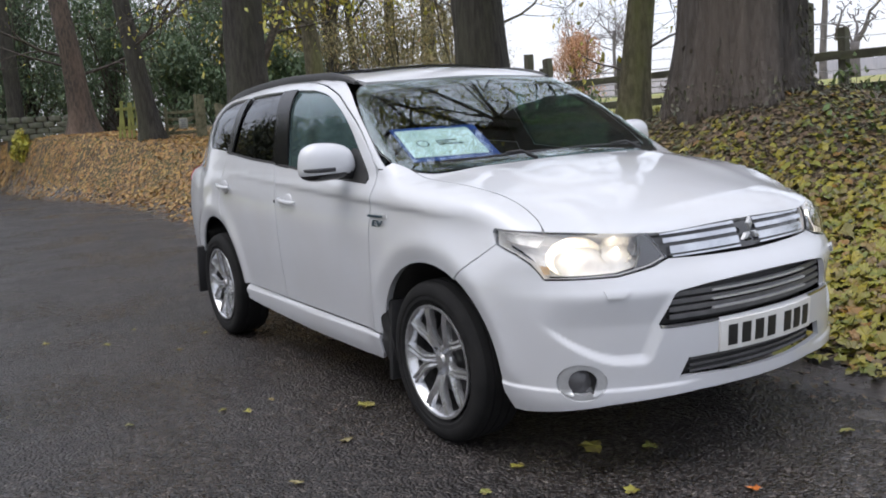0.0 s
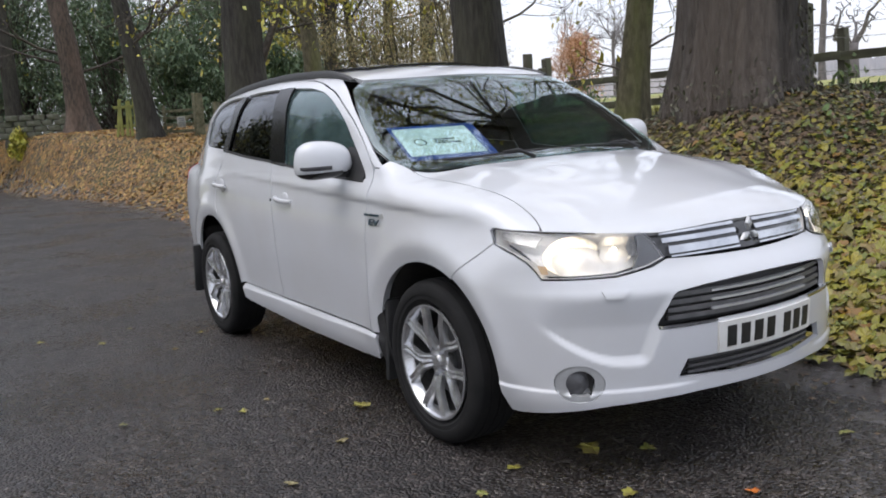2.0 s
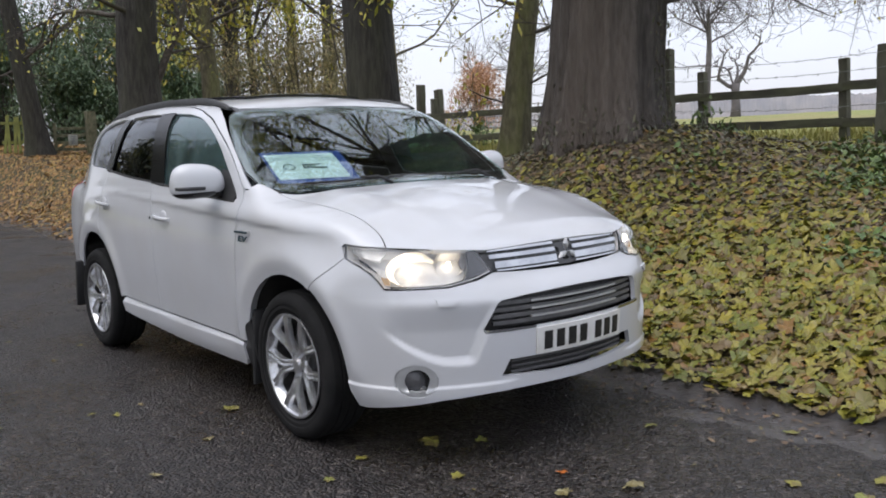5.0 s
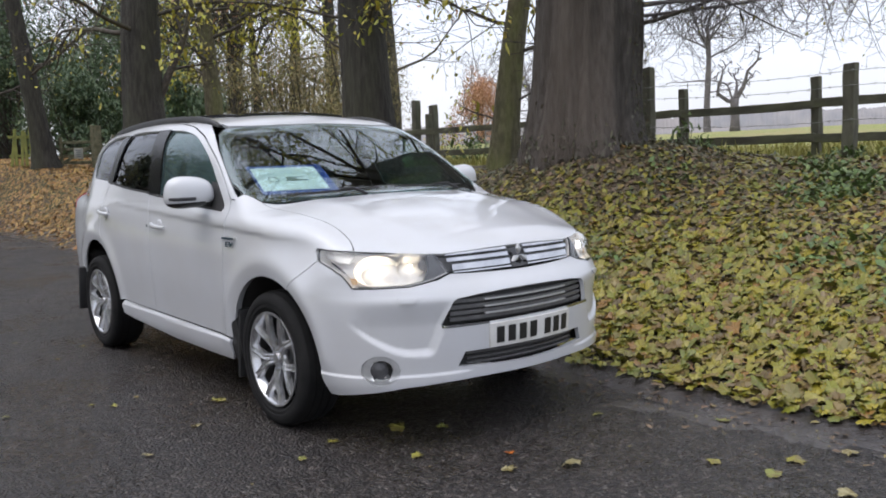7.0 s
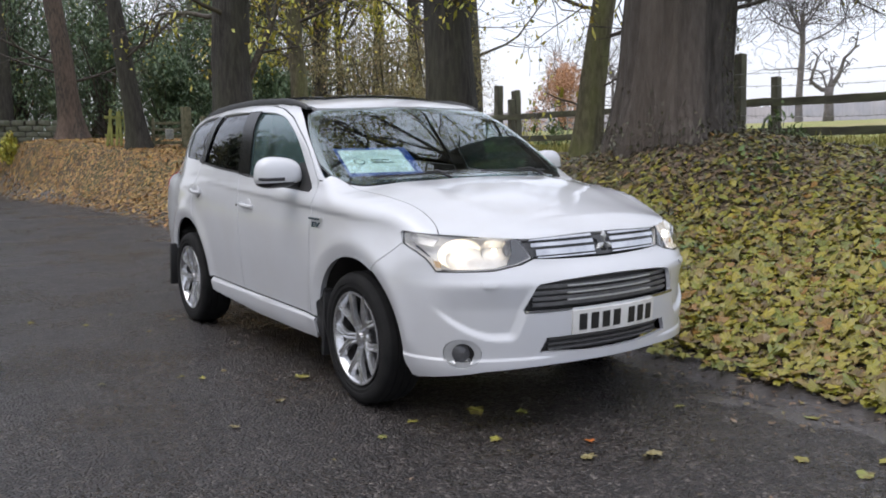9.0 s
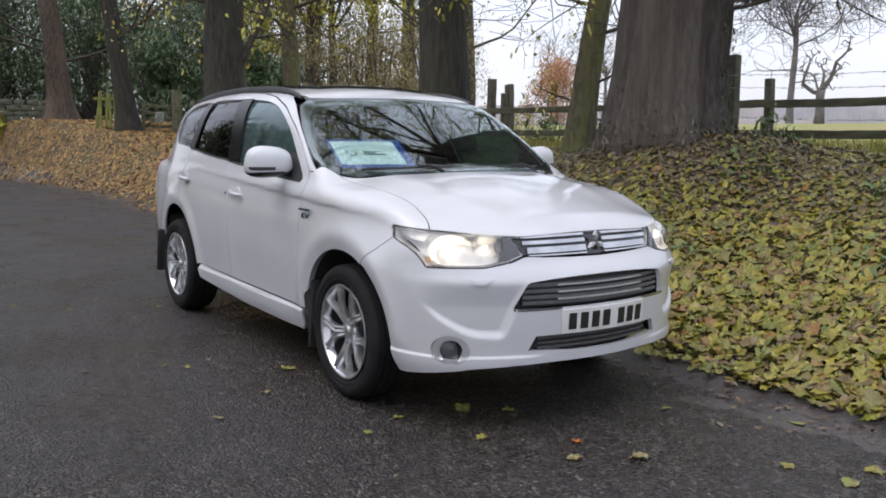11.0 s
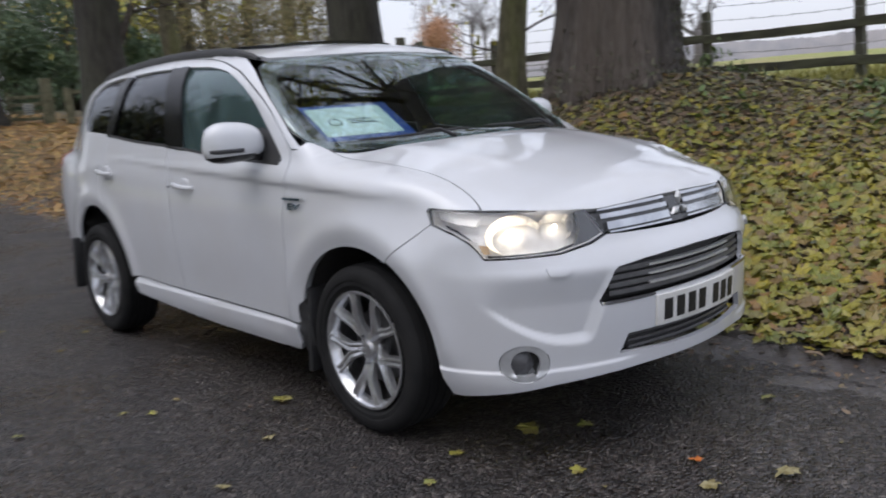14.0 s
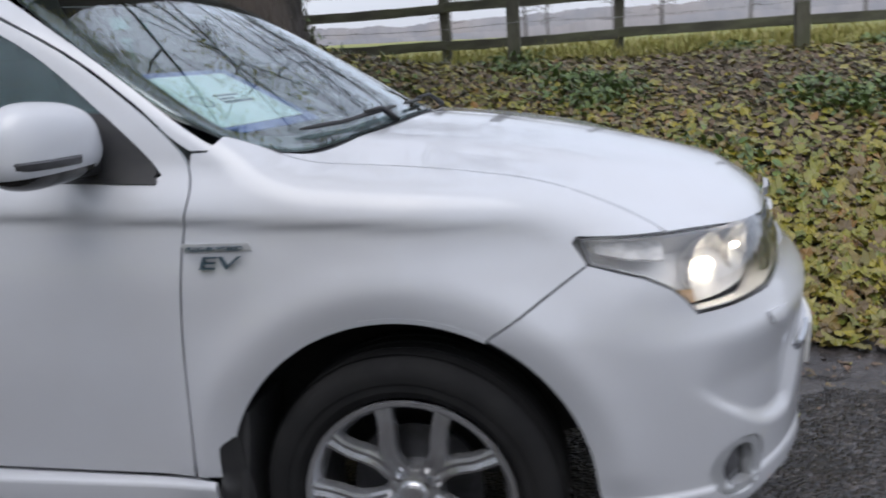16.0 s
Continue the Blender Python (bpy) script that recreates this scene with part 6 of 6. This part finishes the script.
# badges on the front fenders
for s in (-1, 1):
    bar = [(.882, .9375), (1.035, .9375), (1.042, .9215), (.889, .9215)]
    fb = panel("wing_badge", bar, "side", "silver_paint", car, depth=-.004, thick=.006, step=.02, side=s, label="chrome plug-in badge", lip=.001)
    turn = Matrix.Rotation(radians(90), 4, "X") if s < 0 else Matrix.Rotation(radians(180), 4, "Z") @ Matrix.Rotation(radians(90), 4, "X")
    for body, size, wide, z, mat, out in (("EV", .040, 2.1, .8835, "print_dark", .903), ("PLUG-IN HYBRID", .0135, 1.25, .9245, "print_dark", .9085)):
        txt = bpy.data.curves.new("letters", "FONT")
        txt.body, txt.size, txt.extrude, txt.align_x, txt.shear = body, size, .003, "CENTER", .2
        tob = new("letters", txt)
        tob.parent = fb
        tob.matrix_basis = Matrix.Translation((.962, s * (out - .03 * (.9 - float(PLAN(.962)))), z)) @ turn @ Matrix.Diagonal((wide, 1, 1, 1))
        txt.materials.append(MATS[mat])

# mirrors
for s in (-1, 1):
    bm = bmesh.new()
    bmesh.ops.create_uvsphere(bm, u_segments=36, v_segments=24, radius=1)
    for v in bm.verts:
        x, y, z = v.co
        f = lambda q, e: math.copysign(abs(q) ** e, q)
        y2, z2 = f(y, .72), f(z, .70)
        depth_ = .075 if x > 0 else .035
        v.co = (depth_ * f(x, .8), .128 * y2 * (1 - .10 * z2), .083 * z2 * (1 + .10 * y2 * -1) + .012)
    m = Matrix.Translation((.645, s * .968, 1.158)) @ Matrix.Rotation(s * radians(10), 4, "Z") @ Matrix.Scale(1.04, 4)
    if s > 0:
        m = m @ Matrix.Scale(-1, 4, (0, 1, 0))
    low_faces = [q for q in bm.faces if q.calc_center_median().z < -.040]
    bmesh.ops.transform(bm, matrix=m, verts=bm.verts)
    for q in low_faces:
        q.material_index = 1
    mirror = part("door_mirror", bm, ["white_paint", "gloss_black"], car, "white door mirror with black underside")
    bm = bmesh.new()
    rows = []
    for y in np.linspace(-.122, .02, 16):
        col = []
        for z in (-.030, -.026, -.016, -.012):
            yy, zz = min(1, abs(y / .128)) ** (1 / .72), abs((z - .012) / .083) ** (1 / .70)
            xx = .075 * max(0, 1 - yy * yy - zz * zz) ** .4 + (.006 if z in (-.026, -.016) else .003)
            col.append(bm.verts.new((xx, y, z)))
        rows.append(col)
    for a, b in zip(rows, rows[1:]):
        for k in range(3):
            bm.faces.new((a[k], a[k + 1], b[k + 1], b[k]))
    bmesh.ops.transform(bm, matrix=m, verts=bm.verts)
    part("turn_signal", bm, "smoked", mirror, "smoked indicator strip")
    bm = box_bm(.012, .21, .12, (-.036, 0, .012), .03)
    bmesh.ops.transform(bm, matrix=m, verts=bm.verts)
    part("mirror_glass", bm, "chrome", mirror, "mirror glass")
    verts, faces = [], []
    tube([(.68, s * .86, 1.12), (.66, s * .92, 1.115), (.63, s * .97, 1.11)], [.035, .03, .025], 8, verts, faces)
    mesh_object("mirror_arm", verts, faces, "black_plastic", mirror, smooth=True)


# wheels
def wheel_at(x, side):
    y0 = side * .772
    m = Matrix.Translation((x, y0, .340)) @ (Matrix.Rotation(radians(180), 4, "Z") if side > 0 else Matrix())
    # hub and brake disc; the wheel's outer face is at -y
    hub = part("wheel", lathe_bm([(.001, -.02), (.15, -.02), (.15, .0), (.06, .0), (.06, .08), (.001, .08)], 40), "alloy_dark", car, "alloy wheel with grey Y-shaped spokes")
    hub.matrix_basis = m
    R, K = .340, 1.03
    prof = [(.241, .100), (.262, .112), (.295, .116), (.316, .110), (.329, .098), (R - .003, .080)]
    for k in range(4):
        a = .066 - .044 * k
        prof += [(R, a + .010), (R, a - .024), (R - .008, a - .027), (R - .008, a - .031)]
    prof = prof[:-2] + [(R - .003, -.080), (.329, -.098), (.316, -.110), (.295, -.116), (.281, -.114), (.279, -.111), (.262, -.111), (.250, -.101), (.242, -.094), (.235, -.06), (.235, .06), (.241, .100)]
    tyre = part("tyre", lathe_bm(prof, 72), "tyre_rubber", hub, "black road tyre", angle=28)
    part("barrel", lathe_bm([(K * r, a) for r, a in [(.222, .095), (.205, .06), (.200, -.02), (.211, -.066), (.203, -.066), (.195, -.02), (.198, .06), (.216, .095)]], 72), "alloy_dark", hub)
    part("rim", lathe_bm([(K * r, a) for r, a in [(.210, -.064), (.222, -.082), (.229, -.098), (.2335, -.104), (.232, -.109), (.222, -.108), (.214, -.098), (.203, -.066), (.210, -.064)]], 72), "alloy", hub, "bright alloy rim")
    # five forked spokes

    def bar(bm, points, widths, outs, thick=.030):
        rows = []
        pts = np.array(points, float)
        d = np.gradient(pts, axis=0)
        d /= np.linalg.norm(d, axis=1, keepdims=True)
        for (u, v), (du, dv), w, o in zip(pts, d, widths, outs):
            nu, nv = -dv, du
            prof2 = [(-1, .8), (-.86, .04), (-.5, -.06), (0, .10), (.5, -.06), (.86, .04), (1, .8)]
            rows.append([bm.verts.new((u + nu * w * k, o + thick * h, v + nv * w * k)) for k, h in prof2])
        for a, b in zip(rows, rows[1:]):
            for k in range(6):
                bm.faces.new((a[k], a[k + 1], b[k + 1], b[k]))
            bm.faces.new((a[6], a[0], b[0], b[6]))
        bm.faces.new(rows[0])
        bm.faces.new(rows[-1][::-1])

    for k in range(5):
        a = radians(-95 + 72 * k)
        rot = lambda r, t, a=a: (K * r * math.cos(a + t), K * r * math.sin(a + t))
        bm = bmesh.new()
        for sg in (-1, 1):
            bar(bm, [rot(.040, sg * .16), rot(.080, sg * .13), rot(.108, sg * .13), rot(.135, sg * .20), rot(.165, sg * .285), rot(.195, sg * .318), rot(.226, sg * .325)],
                [.0215, .0215, .0220, .0215, .0205, .0200, .0235], [-.070, -.084, -.092, -.097, -.101, -.103, -.103])
        part("spoke", bm, "alloy", hub, "forked silver spoke", angle=40)
        bm = lathe_bm([(.001, -.094), (.006, -.093), (.0085, -.086), (.0085, -.06)], 6)
        bmesh.ops.translate(bm, vec=(*[(c, 0, d) for c, d in [rot(.053, 0)]][0],), verts=bm.verts)
        part("wheel_nut", bm, "chrome", hub)
    part("hub_face", lathe_bm([(.001, -.082), (.030, -.081), (.034, -.076), (.040, -.074), (.060, -.072), (.068, -.060), (.068, -.02)], 40), "alloy", hub)
    part("cap", lathe_bm([(.001, -.088), (.026, -.087), (.029, -.082), (.029, -.07)], 32), "alloy", hub, "plain centre cap")
    return hub


for x in (1.335, -1.335):
    for side in (-1, 1):
        wheel_at(x, side)

# cabin
def padded(sx, sy, sz, at, bevel, turn=None):
    return box_bm(sx, sy, sz, at, bevel, turn=turn, segments=4)


verts, faces = [], []
nxd, nyd = 16, 40
for i in range(nxd + 1):
    for j in range(nyd + 1):
        x, y = .52 + .60 * i / nxd, -.76 + 1.52 * j / nyd
        x -= .12 * (y / .76) ** 2 * (i / nxd)
        z = 1.085 + .02 * float(ss(.7, 1.0, x)) - .12 * float(ss(.62, .52, x)) + .135 * float(ss(.93, .70, x)) * math.exp(-((y + .40) / .21) ** 4)
        verts.append((x, y, z))
for i in range(nxd + 1):
    for j in range(nyd + 1):
        verts.append((verts[i * (nyd + 1) + j][0], verts[i * (nyd + 1) + j][1], .80))
n1 = (nxd + 1) * (nyd + 1)
for i in range(nxd):
    for j in range(nyd):
        a = i * (nyd + 1) + j
        faces.append((a, a + nyd + 1, a + nyd + 2, a + 1))
for j in range(nyd):
    faces.append((j, j + 1, n1 + j + 1, n1 + j))
mesh_object("dashboard", verts, faces, "dash_plastic", car, "dark grey dashboard with instrument hood", smooth=True)
for y in (-.37, .37):
    seat = part("seat", padded(.52, .50, .18, (-.05, y, .78), .06), "seat_cloth", car, "dark cloth seat")
    part("backrest", padded(.16, .48, .62, (-.38, y, 1.08), .07, Matrix.Rotation(radians(-16), 3, "Y")), "seat_cloth", seat)
    part("headrest", padded(.10, .26, .19, (-.50, y, 1.44), .05, Matrix.Rotation(radians(-12), 3, "Y")), "seat_cloth", seat)
bench = part("rear_seat", padded(.5, 1.30, .18, (-.95, 0, .80), .06), "seat_cloth", car, "dark cloth rear bench")
part("backrest", padded(.16, 1.30, .58, (-1.28, 0, 1.05), .07, Matrix.Rotation(radians(-20), 3, "Y")), "seat_cloth", bench)
for y in (-.40, .0, .40):
    part("headrest", padded(.09, .24, .15, (-1.42, y, 1.39), .05), "seat_cloth", bench)
bm = bmesh.new()
rows = []
for i in range(36):
    a = 2 * math.pi * i / 36
    rows.append([bm.verts.new((.015 * math.sin(b), (.185 + .015 * math.cos(b)) * math.cos(a), (.185 + .015 * math.cos(b)) * math.sin(a))) for b in np.linspace(0, 2 * math.pi, 9)[:-1]])
for a, b in zip(rows, rows[1:] + rows[:1]):
    for k in range(8):
        bm.faces.new((a[k], a[(k + 1) % 8], b[(k + 1) % 8], b[k]))
bmesh.ops.transform(bm, matrix=Matrix.Translation((.42, -.38, 1.02)) @ Matrix.Rotation(radians(-22), 4, "Y"), verts=bm.verts)
wheel_s = part("steering_wheel", bm, "dash_plastic", car)
part("boss", padded(.05, .16, .12, (.43, -.38, 1.02), .03), "dash_plastic", wheel_s)
part("interior_mirror", padded(.03, .24, .065, (.56, 0, 1.43), .02), "gloss_black", car)

# the printed sheet on its blue folder, lying on the instrument hood
sheet_turn = Matrix.Translation((.800, -.43, 1.222)) @ Matrix.Rotation(radians(-9), 4, "Z") @ Matrix.Rotation(radians(27), 4, "Y")
folder = thing("paper_sign", sheet_turn, "white printed sheet on a blue folder behind the windscreen", "sign")
part("folder", box_bm(.335, .450, .004, (0, .018, -.004), .001), "paper_blue", folder, "blue card folder")
part("sheet", box_bm(.272, .385, .002, (0, 0, .000), 0), "paper_white", folder, "white printed sheet")
verts, faces = [], []
for r in (.026, .033):
    for i in range(28):
        a = 2 * math.pi * i / 28
        verts.append((.008 + r * math.cos(a), -.100 + r * math.sin(a), .0015))
for i in range(28):
    faces.append((i, (i + 1) % 28, 28 + (i + 1) % 28, 28 + i))
mesh_object("ring_mark", verts, faces, "print_dark", folder)
for x, y, w, h in ((-.012, .02, .11, .010), (.006, .00, .07, .010), (.024, .03, .13, .013)):
    part("text_bar", box_bm(h, w, .0008, (x, y + .01, .0016), 0), "print_dark", folder)
